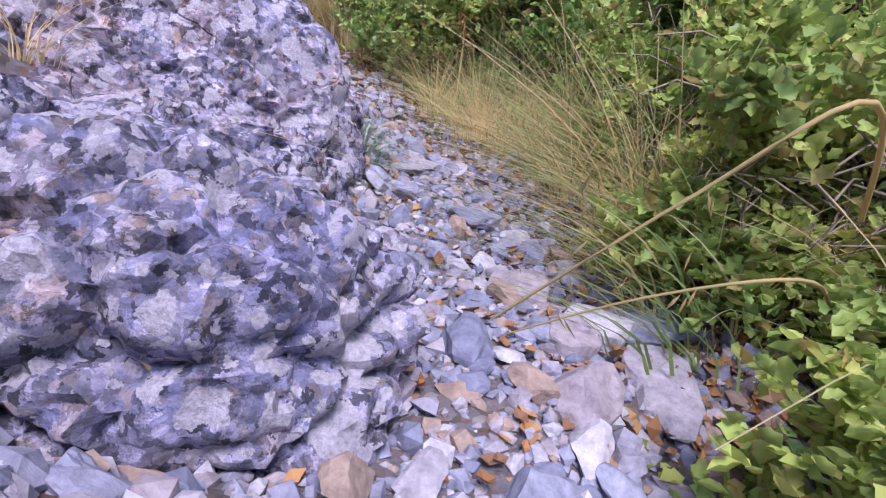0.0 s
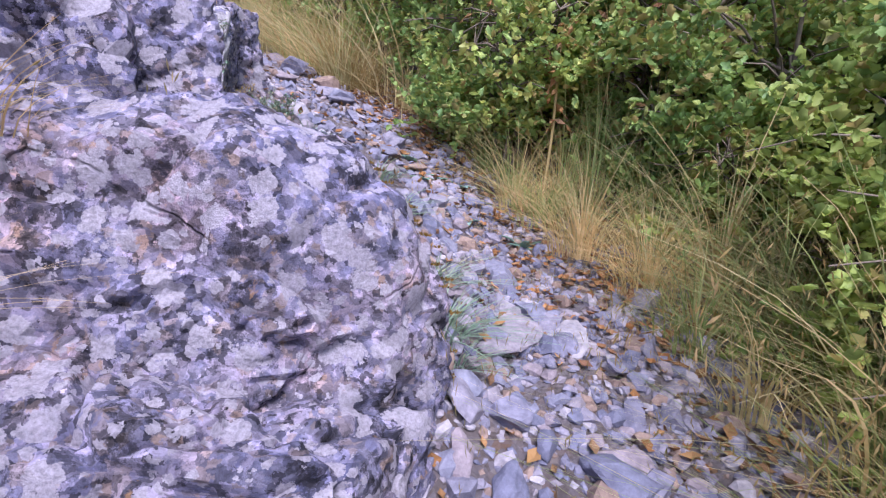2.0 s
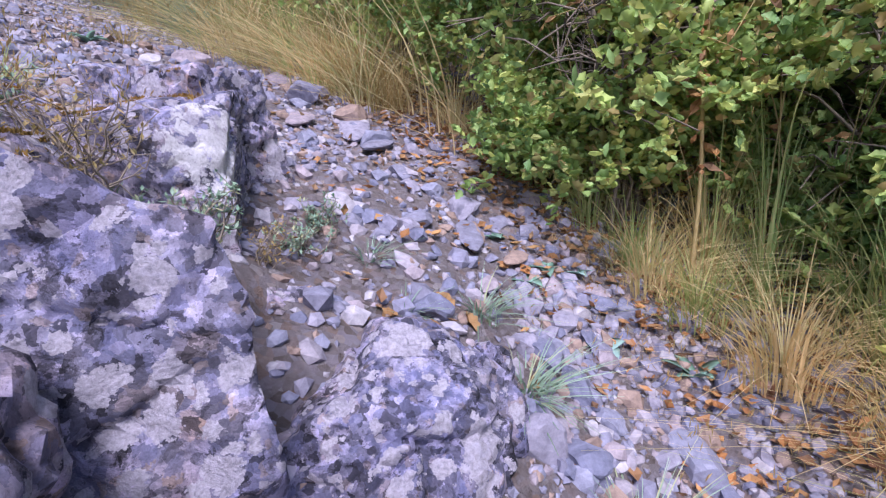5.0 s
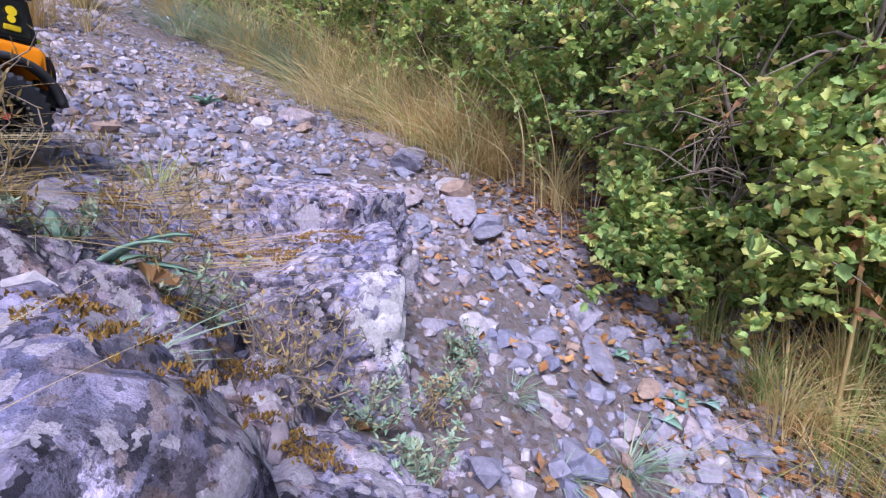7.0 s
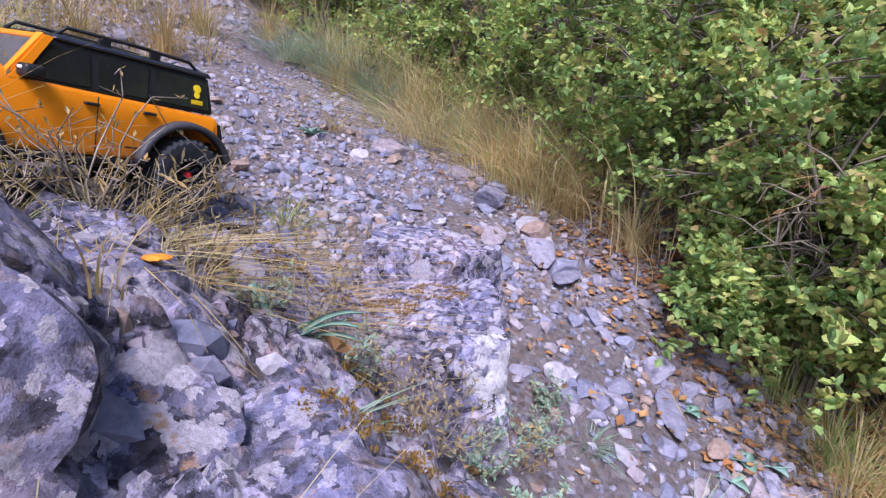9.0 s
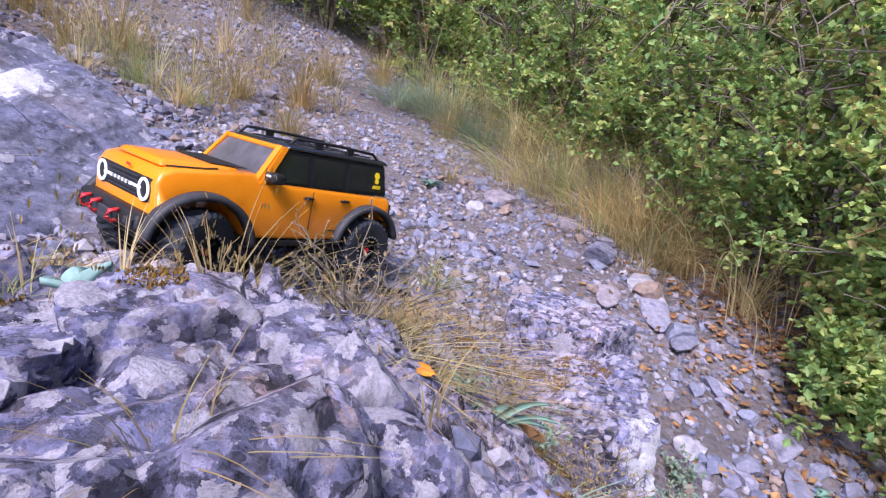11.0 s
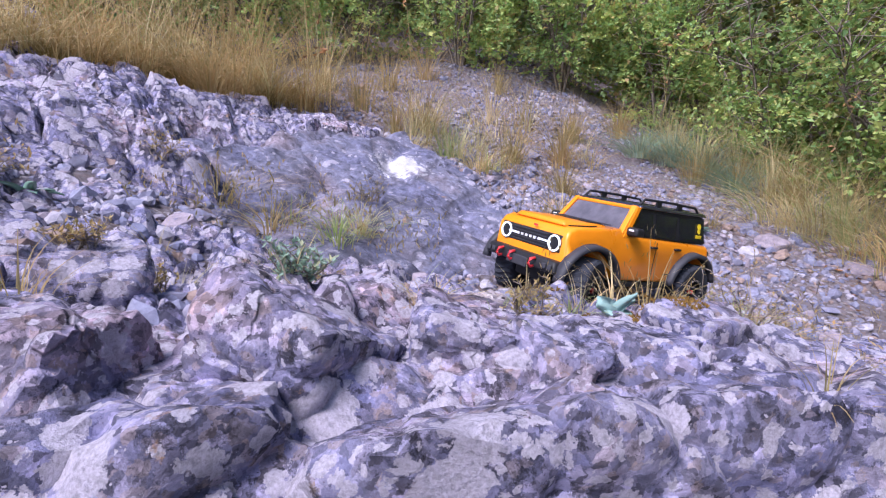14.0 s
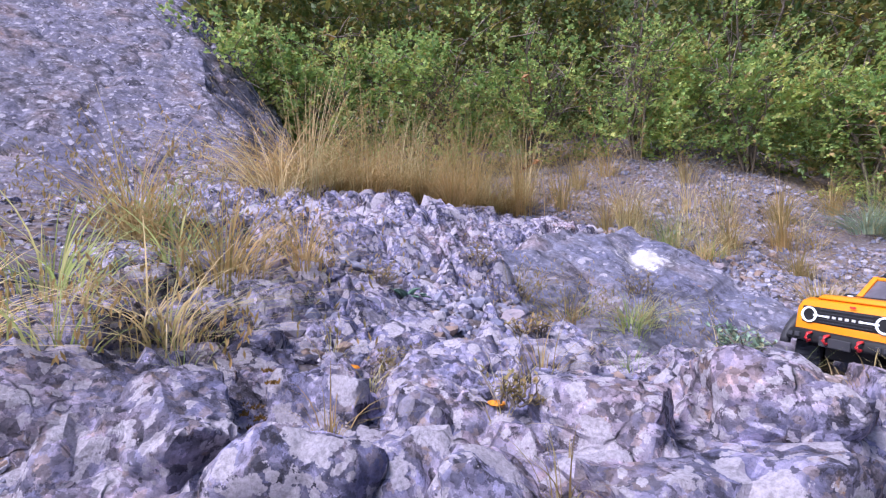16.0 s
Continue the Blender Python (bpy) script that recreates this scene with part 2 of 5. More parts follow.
def ground_material():
    m, n, l, b = material("gravelly_soil", 0.95, 0.0, 0.15)
    pos = n.new("ShaderNodeNewGeometry").outputs["Position"]
    a = noise_node(n, l, 5, 5, 0.6, pos)
    f = noise_node(n, l, 90, 8, 0.75, pos)
    v = n.new("ShaderNodeTexVoronoi")
    v.inputs["Scale"].default_value = 95
    l.new(pos, v.inputs["Vector"])
    bits = n.new("ShaderNodeSeparateColor")
    l.new(v.outputs["Color"], bits.inputs[0])
    grit = ramp(n, l, bits.outputs["Red"], [(0.0, (0.12, 0.09, 0.08)), (0.35, (0.22, 0.19, 0.21)), (0.6, (0.28, 0.26, 0.33)), (0.85, (0.25, 0.15, 0.10)), (0.95, (0.40, 0.37, 0.40))])
    earth = ramp(n, l, f.outputs["Fac"], [(0.3, (0.10, 0.08, 0.075)), (0.55, (0.205, 0.18, 0.195)), (0.75, (0.33, 0.305, 0.355))])
    k = ramp(n, l, a.outputs["Fac"], [(0.40, (0.25, 0.25, 0.25)), (0.6, (0.85, 0.85, 0.85))])
    l.new(mixed(n, l, k.outputs[0], earth.outputs[0], grit.outputs[0]), b.inputs["Base Color"])
    bumped(n, l, b, f.outputs["Fac"], 1.0, 0.012)
    return m


M_GROUND = ground_material()


# ---- small builders ----
def mesh_from(name, verts, faces, mats, smooth=False):
    me = bpy.data.meshes.new(name)
    me.from_pydata([tuple(v) for v in verts], [], faces)
    for m in mats if isinstance(mats, (list, tuple)) else [mats]:
        me.materials.append(m)
    if smooth:
        me.polygons.foreach_set("use_smooth", np.ones(len(me.polygons), bool))
    me.update()
    return me


def part(name, bm, mat, parent, label="", smooth=False):
    me = bpy.data.meshes.new(name)
    bm.to_mesh(me)
    bm.free()
    me.materials.append(mat)
    if smooth:
        me.polygons.foreach_set("use_smooth", np.ones(len(me.polygons), bool))
    ob = new(name, me)
    ob.parent = parent
    return tagged(ob, label)


def smoothstep(a, b, x):
    t = min(1.0, max(0.0, (x - a) / (b - a)))
    return t * t * (3 - 2 * t)


GC = (-0.232, -0.584, 0.09, -0.051, 0.23, 0.07, 0.01, 0.098, 0.015, 0.002)


def base_height(x, y):
    """The hillside without its small unevenness."""
    # the path lies level across, below the bank
    x0, x = x, x - 0.88 * smoothstep(1.35, 0.85, y) * smoothstep(-0.42, 0.12, y) * max(0.0, x - 0.42)
    cx, cy = min(1.2, max(-2.6, x)), min(2.6, max(-0.9, y))
    p = (1, cx, cy, cx * cx, cx * cy, cy * cy, cx**3, cx * cx * cy, cx * cy * cy, cy**3)
    z = sum(c * q for c, q in zip(GC, p)) - 0.34 * (x - cx) + 0.06 * (y - cy)
    x = x0
    # the hollow that the boulders stand in, the rocky rise above, the ridge
    z = z - 0.36 * math.exp(-(((x - 0.19) / 0.24) ** 2 + ((y + 0.08) / 0.32) ** 2))
    z = z - 0.10 * math.exp(-(((x + 0.2) / 0.18) ** 2 + ((y - 0.28) / 0.2) ** 2))
    z = z + 0.07 * math.exp(-(((x + 1.98) / 0.35) ** 2 + ((y + 0.10) / 0.40) ** 2))
    # the bed of the smooth slab
    z = z - 0.07 * smoothstep(-1.0, -1.10, x) * smoothstep(-1.72, -1.58, x) * smoothstep(0.74, 0.66, y) * smoothstep(-0.05, 0.05, y)
    # the trodden path
    z = z - 0.085 * math.exp(-(((x - 0.66) / 0.24) ** 2 + ((y - 0.14) / 0.30) ** 2)) - 0.05 * math.exp(-(((x - 0.42) / 0.20) ** 2 + ((y - 0.70) / 0.28) ** 2))
    return z


RIDGE = [(-0.37, 0.42, 0.02), (-0.45, 0.34, 0.165), (-0.585, 0.245, 0.315), (-0.65, 0.15, 0.350), (-0.73, 0.03, 0.352), (-0.84, -0.13, 0.375), (-0.93, -0.34, 0.355), (-1.03, -0.56, 0.365), (-0.98, -0.95, 0.29)]


def ridge_height(x, y):
    """The ridge of rock between the path and the slope below: a broad shoulder that breaks off downhill."""
    best = -9.0
    for (ax, ay, az), (bx, by, bz) in zip(RIDGE, RIDGE[1:]):
        dx, dy = bx - ax, by - ay
        t = max(0.0, min(1.0, ((x - ax) * dx + (y - ay) * dy) / (dx * dx + dy * dy)))
        ex, ey = x - ax - t * dx, y - ay - t * dy
        d = math.hypot(ex, ey)
        uphill = dx * ey - dy * ex < 0
        best = max(best, az + (bz - az) * t - (0.45 * d if uphill else 0.22 * d + 0.65 * max(0.0, d - 0.22)))
    return best


def height(x, y):
    v = Vector((x, y, 0.0))
    z = float(base_height(x, y))
    if -1.6 < x < -0.1 and -1.3 < y < 0.7:
        z = max(z, ridge_height(x, y) - 0.03)
    return z + 0.014 * noise.noise(v * 6.0) + 0.008 * noise.noise(v * 17.0) + 0.004 * noise.noise(v * 43.0)


def slope_normal(x, y, d=0.03):
    gx = (height(x + d, y) - height(x - d, y)) / (2 * d)
    gy = (height(x, y + d) - height(x, y - d)) / (2 * d)
    return Vector((-gx, -gy, 1)).normalized()


# ---- ground ----
def axis(lo, hi, step, far):
    core = list(np.arange(lo, hi, step))
    out, s, a = [], step, hi
    while a < far:
        a += s
        s *= 1.35
        out.append(a)
    inn, s, a = [], step, lo
    while a > -far:
        s *= 1.35
        a -= s
        inn.append(a)
    return inn[::-1] + core + [hi] + out


gx, gy = axis(-2.6, 1.3, 0.028, 70.0), axis(-1.0, 2.8, 0.028, 70.0)
verts = [(x, y, height(x, y)) for y in gy for x in gx]
w = len(gx)
faces = [(j * w + i, j * w + i + 1, (j + 1) * w + i + 1, (j + 1) * w + i) for j in range(len(gy) - 1) for i in range(w - 1)]
ground = new("ground", mesh_from("ground", verts, faces, M_GROUND, True))
tagged(ground, "steep stony hillside of brown soil and limestone grit", "ground", kind="structure")


# ---- boulders ----
def joints(q, cell):
    """How far rock stands out at q where joints break it into tilted blocks, large and small."""
    wob = q + 0.018 * noise.noise_vector(q * 11.0)
    out = 0.0
    for size, lift, tilt, groove, wide in ((cell, 0.024, 0.22, 0.040, 0.20), (cell * 0.42, 0.010, 0.28, 0.016, 0.22)):
        w = Vector((wob.x, wob.y, wob.z * 1.5)) / size
        dist, pts = noise.voronoi(w)
        c = noise.cell_vector(pts[0] * 3.7)
        out += lift * (c.x - 0.5) + tilt * size * 0.5 * ((w - pts[0]).dot(c * 2 - Vector((1, 1, 1))))
        out -= groove * max(0.0, 1 - (dist[1] - dist[0]) / wide) ** 1.5
    return out


def rock_mesh(name, size, seed, sub, mat, cuts=18, rough=0.55, crack=0.5, cell=0.11, keep=(0.62, 0.97), lump=1.0, blocky=False):
    """An angular boulder about its own centre: a ball cut by planes, then broken up by joints and noise."""
    rng = random.Random(seed)
    bm = bmesh.new()
    bmesh.ops.create_icosphere(bm, subdivisions=sub, radius=1.0)
    p = np.array([v.co[:] for v in bm.verts])
    r = np.ones(len(p)) * (1.12 if blocky else 1.02)
    planes = []
    if blocky:
        # bedding and two sets of joints, then a few chipped corners
        for a in ((1, 0, 0), (-1, 0, 0), (0, 1, 0), (0, -1, 0), (0, 0, 1), (0, 0, -1)):
            planes.append((np.array(a) + np.array([rng.gauss(0, 0.24) for _ in range(3)]), rng.uniform(0.60, 0.78)))
    for _ in range(7 if blocky else cuts):
        planes.append((np.array([rng.gauss(0, 1), rng.gauss(0, 1), rng.gauss(0, 0.8)]), rng.uniform(0.80, 0.98) if blocky else rng.uniform(*keep)))
    for q, d in planes:
        q = q / np.linalg.norm(q)
        c = p @ q
        lim = np.where(c > 0.05, d / np.maximum(c, 0.05), 9)
        # soft minimum, so that the arrises are worn
        k = 0.012 if blocky else 0.022
        h = np.clip(0.5 + 0.5 * (lim - r) / k, 0, 1)
        r = lim + (r - lim) * h - k * h * (1 - h)
    p = p * r[:, None] * np.array(size)
    off = Vector((rng.uniform(-50, 50), rng.uniform(-50, 50), rng.uniform(-50, 50)))
    s = min(size)
    amp = 0.11 * s * rough
    grit = min(1.0, s / 0.11)
    for v, c in zip(bm.verts, p):
        c = Vector(c)
        nrm = Vector((c.x / size[0] ** 2, c.y / size[1] ** 2, c.z / size[2] ** 2)).normalized()
        q = c + off
        if c.z < -0.30 * size[2]:
            v.co = c
            continue
        d = amp * 1.3 * noise.noise(q * (0.9 / s)) + amp * 0.6 * noise.noise(q * (2.6 / s))
        d += lump * grit * (0.012 * (0.45 - noise.turbulence(q * 13.0, 4, True)) + 0.005 * (0.5 - noise.turbulence(q * 45.0, 3, True)))
        if crack > 0:
            d += crack * joints(q, cell)
        d += 0.004 * grit * noise.noise(q * 70.0)
        v.co = c + nrm * d
    me = bpy.data.meshes.new(name)
    bm.to_mesh(me)
    bm.free()
    me.materials.append(mat)
    me.polygons.foreach_set("use_smooth", np.ones(len(me.polygons), bool))
    me.set_sharp_from_angle(angle=radians(38))
    return me


def boulder(centre, size, turn, seed, sub=5, mat=M_ROCK, label="", tilt=(0, 0), **kw):
    ob = new("boulder", rock_mesh("boulder", size, seed, sub, mat, **kw))
    ob.matrix_world = pose(*centre, tilt[0], tilt[1], turn)
    return tagged(ob, label or "grey limestone boulder spotted with pale crusty lichen", "boulder", "boulders beside the path")


boulder((0.03, 0.265, -0.40), (0.34, 0.225, 0.27), 24, 3, 6, label="large grey limestone boulder with round white lichen patches", cuts=10, crack=0.35, cell=0.16, rough=0.8, lump=0.8)
boulder((0.165, 0.125, -0.535), (0.26, 0.145, 0.21), 22, 5, 6, label="low pale limestone ledge at the foot of the large boulder", blocky=True, crack=0.5, lump=0.7)
boulder((0.262, -0.16, -0.60), (0.26, 0.20, 0.215), 15, 8, 6, label="rugged limestone boulder half sunk beside the path", rough=0.8, keep=(0.72, 0.98))
boulder((0.19, -0.42, -0.67), (0.20, 0.15, 0.19), -10, 12, 6, label="low limestone boulder with a round pale lichen patch", keep=(0.72, 0.98))
boulder((-0.10, -0.05, -0.50), (0.25, 0.20, 0.20), 40, 14, 5, label="grey limestone boulder sunk in the slope")
boulder((0.04, 0.57, -0.27), (0.14, 0.13, 0.17), 10, 21, 6, label="small limestone boulder with white lichen spots", crack=0.35, lump=0.6)
boulder((0.15, 0.61, -0.26), (0.055, 0.065, 0.12), -20, 24, 4, label="upright block of grey limestone beside a boulder", crack=0.3)
boulder((-0.28, 0.77, -0.03), (0.165, 0.175, 0.215), 20, 31, 6, label="grey limestone boulder with a large white lichen patch on its face", crack=0.3, cell=0.16, lump=0.35, rough=0.25, blocky=True, tilt=(9, -12))
boulder((-0.33, 0.94, 0.07), (0.16, 0.14, 0.18), -15, 35, 5, label="craggy limestone boulder above the path", lump=0.45, rough=0.3, blocky=True, crack=0.35)
boulder((-0.41, 0.60, 0.04), (0.13, 0.13, 0.17), 30, 37, 5, label="squat limestone boulder with a white lichen spot", lump=0.3, rough=0.15, blocky=True, crack=0.12)
boulder((-0.39, 0.38, 0.02), (0.16, 0.15, 0.20), 12, 41, 5, label="grey limestone boulder with white lichen", lump=0.35, rough=0.25, blocky=True, crack=0.25)
boulder((-0.18, 0.42, -0.08), (0.22, 0.155, 0.20), 25, 44, 6, label="blue-grey limestone boulder with ragged joints", crack=0.25, lump=0.35, rough=0.25, blocky=True)
boulder((-0.29, 0.22, -0.03), (0.23, 0.19, 0.22), 60, 47, 5, label="grey limestone boulder below the ridge", blocky=True, crack=0.28, lump=0.4, rough=0.25)
boulder((-0.17, 0.27, -0.14), (0.19, 0.15, 0.16), 35, 49, 5, label="pale limestone block behind the large boulder", blocky=True, crack=0.5, lump=0.6, tilt=(5, 10))
boulder((-1.88, -0.30, 0.43), (0.42, 0.42, 0.25), 20, 65, 6, M_RIDGE, "rugged limestone outcrop on the hillside", tilt=(0, 15), cell=0.16)

for i, (x, y, a, c, h) in enumerate([(-0.42, 0.22, 0.13, 0.12, 0.15), (-0.46, 0.06, 0.17, 0.15, 0.17), (-0.56, -0.10, 0.17, 0.15, 0.17), (-0.70, -0.30, 0.17, 0.15, 0.17), (-0.80, -0.54, 0.18, 0.17, 0.15), (-0.56, -0.38, 0.16, 0.14, 0.14), (-0.38, -0.10, 0.15, 0.13, 0.14), (-0.66, -0.62, 0.16, 0.15, 0.13)]):
    boulder((x, y, height(x, y) - 0.55 * h), (a * 1.1, c * 1.1, h * 1.1), 25 + 17 * i, 80 + i, 5, M_RIDGE, "broken block of pale limestone in the ridge", cuts=16, crack=0.4, cell=0.12, lump=0.45, rough=0.3, blocky=True)



# flat-topped blocks that stand a little proud of the shoulder, with open joints between them
for i, (x, y, a, c, turn) in enumerate([
    (-0.533, 0.040, 0.105, 0.080, 30), (-0.480, 0.150, 0.075, 0.055, 55), (-0.412, 0.120, 0.070, 0.055, 20), (-0.365, 0.215, 0.060, 0.050, 70), (-0.440, 0.050, 0.060, 0.050, 5),
    (-0.625, -0.050, 0.095, 0.075, 40), (-0.425, 0.205, 0.055, 0.045, 15), (-0.990, -0.330, 0.080, 0.060, 60), (-0.770, -0.348, 0.100, 0.075, 25), (-0.690, -0.205, 0.105, 0.085, 45),
    (-0.545, -0.030, 0.060, 0.055, 80), (-0.905, -0.440, 0.070, 0.060, 10), (-0.900, -0.290, 0.070, 0.055, 65), (-0.950, -0.555, 0.075, 0.055, 35), (-0.740, -0.480, 0.090, 0.070, 75),
    (-0.930, -0.690, 0.085, 0.065, 20), (-0.840, -0.610, 0.080, 0.065, 50), (-0.620, -0.330, 0.085, 0.070, 0), (-0.480, -0.060, 0.080, 0.065, 35), (-0.340, 0.110, 0.075, 0.060, 60)]):
    h = 0.085
    lean = slope_normal(x, y, 0.10)
    boulder((x, y, height(x, y) + (0.006 if y > -0.4 else -0.016)), (a, c, h), turn, 880 + i, 5, M_RIDGE, "flat-topped pale limestone block bedded in the ridge", cuts=12, crack=0.16, cell=0.09, lump=0.35, rough=0.22, blocky=True, tilt=(-40 * lean.y, 40 * lean.x))


# ---- bedrock under the ridge ----
def ridge_distance(x, y):
    best = 9.0
    for (ax, ay, _), (bx, by, _) in zip(RIDGE, RIDGE[1:]):
        dx, dy = bx - ax, by - ay
        t = max(0.0, min(1.0, ((x - ax) * dx + (y - ay) * dy) / (dx * dx + dy * dy)))
        best = min(best, math.hypot(x - ax - t * dx, y - ay - t * dy))
    return best


xs, ys = np.arange(-1.42, -0.15, 0.008), np.arange(-1.15, 0.56, 0.008)
vs, keep = [], []
for y in ys:
    for x in xs:
        g = height(x, y)
        q = Vector((x, y, g))
        rise = 0.03 - 0.10 * smoothstep(0.30, 0.50, ridge_distance(x, y) + 0.06 * noise.noise(q * 6.0))
        rise -= 0.12 * smoothstep(-0.78, -0.90, y)
        if rise > -0.06:
            rise += 1.3 * joints(q + Vector((9, 4, 2)), 0.16) + 0.004 * (0.5 - noise.turbulence(q * 15.0, 4, True))
        w = 0.008 * noise.noise_vector(q * 16.0)
        keep.append(rise > -0.03)
        vs.append((x + w.x, y + w.y, g + max(rise, -0.05)))
n = len(xs)
fs = []
for j in range(len(ys) - 1):
    for i in range(n - 1):
        k = (j * n + i, j * n + i + 1, (j + 1) * n + i + 1, (j + 1) * n + i)
        if any(keep[m] for m in k):
            fs.append(k)
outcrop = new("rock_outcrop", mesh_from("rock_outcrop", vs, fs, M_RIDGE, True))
outcrop.data.set_sharp_from_angle(angle=radians(38))
tagged(outcrop, "broken ridge of pale limestone with many open joints", "rock outcrop", kind="structure")


xs, ys = np.arange(-2.55, -1.15, 0.011), np.arange(-1.05, 0.86, 0.011)
vs, keep = [], []
for y in ys:
    for x in xs:
        g = height(x, y)
        q = Vector((x, y, g))
        e = math.hypot((x + 1.86) / 0.62, (y + 0.08) / 0.86) + 0.25 * noise.noise(q * 4.0)
        rise = 0.05 - 0.13 * smoothstep(0.72, 1.1, e)
        if rise > -0.06:
            # ledges that run along the slope
            step = (g * 9.0 + 0.9 * noise.noise(q * 2.5)) % 1.0
            rise += 0.055 * (step - 0.5) * (1 - smoothstep(0.86, 1.0, step)) + 1.3 * joints(q + Vector((3, 8, 5)), 0.14) + 0.008 * (0.5 - noise.turbulence(q * 12.0, 4, True))
        w = 0.010 * noise.noise_vector(q * 14.0)
        keep.append(rise > -0.03)
        vs.append((x + w.x, y + w.y, g + max(rise, -0.05)))
n = len(xs)
fs = []
for j in range(len(ys) - 1):
    for i in range(n - 1):
        k = (j * n + i, j * n + i + 1, (j + 1) * n + i + 1, (j + 1) * n + i)
        if any(keep[m] for m in k):
            fs.append(k)
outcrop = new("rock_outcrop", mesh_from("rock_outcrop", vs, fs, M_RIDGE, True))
outcrop.data.set_sharp_from_angle(angle=radians(38))
tagged(outcrop, "stepped ledges of grey limestone on the hillside", "rock outcrop", kind="structure")


# ---- the slab: a smooth tilted sheet of rock, cracked into a few large plates ----
xs, ys = np.arange(-2.0, -0.98, 0.0095), np.arange(-0.22, 0.86, 0.0095)
vs, keep = [], []
for y in ys:
    for x in xs:
        g = height(x, y)
        q = Vector((x, y, 0.0))
        wob = 0.05 * noise.noise(q * 4.0) + 0.02 * noise.noise(q * 13.0)
        face = 0.528 + 0.54 * (-1.465 - x) + 0.096 * (y - 0.109) + 0.010 * noise.noise(q * 5.0)
        q.z = face
        face += 0.55 * joints(q * 0.36 + Vector((7, 2, 1)), 0.115) + 0.004 * (0.5 - noise.turbulence(q * 16.0, 3, True))
        # the long stepped edge beside the grass, and the foot
        face -= 1.9 * max(0.0, y - 0.70 - wob) + 2.2 * max(0.0, x + 1.03 + wob - 0.10 * (y - 0.3)) + 1.2 * max(0.0, -0.02 - y + wob) + 0.9 * max(0.0, -1.56 - x + 2.0 * wob)
        keep.append(face > g - 0.02)
        vs.append((x, y, max(face, g - 0.05)))
n = len(xs)
fs = []
for j in range(len(ys) - 1):
    for i in range(n - 1):
        k = (j * n + i, j * n + i + 1, (j + 1) * n + i + 1, (j + 1) * n + i)
        if any(keep[m] for m in k):
            fs.append(k)
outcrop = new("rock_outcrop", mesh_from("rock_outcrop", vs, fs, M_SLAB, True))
outcrop.data.set_sharp_from_angle(angle=radians(38))
tagged(outcrop, "smooth tilted slab of blue-grey limestone with a splash of white lichen", "rock outcrop", kind="structure")


# ---- the crag: one bare sloping face above the hillside ----
xs, ys = np.arange(-4.1, -2.1, 0.016), np.arange(-2.3, 0.1, 0.016)
vs = []
for y in ys:
    for x in xs:
        q = Vector((x, y, 0.0))
        g = height(x, y)
        face = 0.90 + 0.93 * (-2.36 - x) + 0.05 * (y + 1.1)
        face -= 0.4 * max(0.0, face - 2.1)
        edge = -0.50 + 0.10 * (x + 2.5) + 0.10 * noise.noise(q * 3.0) + 0.04 * noise.noise(q * 9.0)
        face -= 0.9 * max(0.0, y - edge) + 2.0 * max(0.0, y - edge - 0.45) + 0.9 * max(0.0, -1.75 - y)
        q.z = face
        step = (face * 6.0 + x * 1.2 + 1.1 * noise.noise(q * 2.2)) % 1.0
        face += 0.05 * (step - 0.5) * (1 - smoothstep(0.82, 1.0, step)) + 0.55 * joints(q + Vector((1, 6, 2)), 0.24) + 0.014 * (0.5 - noise.turbulence(q * 7.0, 4, True))
        vs.append((x, y, max(face, g - 0.06)))
n = len(xs)
fs = [(j * n + i, j * n + i + 1, (j + 1) * n + i + 1, (j + 1) * n + i) for j in range(len(ys) - 1) for i in range(n - 1)]
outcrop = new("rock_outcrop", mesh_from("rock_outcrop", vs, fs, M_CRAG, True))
outcrop.data.set_sharp_from_angle(angle=radians(38))
tagged(outcrop, "broad bare face of weathered grey limestone above the slope", "rock outcrop", kind="structure")


# ---- broken rock piled on the ridge and the slopes ----
RUBBLE = [rock_mesh("rock", (1 * s, 0.8 * s, 0.6 * s), 500 + i, 4, M_RIDGE, 14, 0.3, 0.15, 0.06, (0.5, 0.86), 0.6, True) for i, s in enumerate((0.07, 0.075, 0.08, 0.07, 0.065, 0.08, 0.075, 0.07, 0.085, 0.07, 0.08, 0.075))]


def rubble(x, y, size, seed, sink=0.35):
    r = random.Random(seed)
    ob = new("rock", r.choice(RUBBLE))
    q = slope_normal(x, y, 0.05).to_track_quat("Z", "Y").to_matrix().to_4x4() @ Euler((r.gauss(0, 0.16), r.gauss(0, 0.16), r.uniform(0, 6.28))).to_matrix().to_4x4()
    ob.matrix_world = Matrix.Translation((x, y, height(x, y) - 0.05 * size * sink)) @ q @ Matrix.Scale(size, 4)
    return tagged(ob, "angular pale limestone rock wedged among others on the ridge", "rock", "broken rocks of the ridge")


rng = random.Random(21)
spots = []
tries = 0
while len(spots) < 235 and tries < 14000:
    tries += 1
    k = rng.randrange(len(RIDGE) - 1)
    t = rng.random()
    x = RIDGE[k][0] + (RIDGE[k + 1][0] - RIDGE[k][0]) * t + rng.gauss(0.13, 0.13)
    y = RIDGE[k][1] + (RIDGE[k + 1][1] - RIDGE[k][1]) * t + rng.gauss(-0.06, 0.11)
    s = rng.choice((0.35, 0.45, 0.6, 0.8, 1.0, 1.3, 1.6))
    if y > 0.5 or y < -0.80 or math.hypot(x + 0.353, y - 0.47) < 0.12 or any(math.hypot(x - a, y - b) < 0.032 * (s + c) for a, b, c in spots):
        continue
    spots.append((x, y, s))
for i, (x, y, s) in enumerate(spots):
    rubble(x, y, s, 2000 + i)
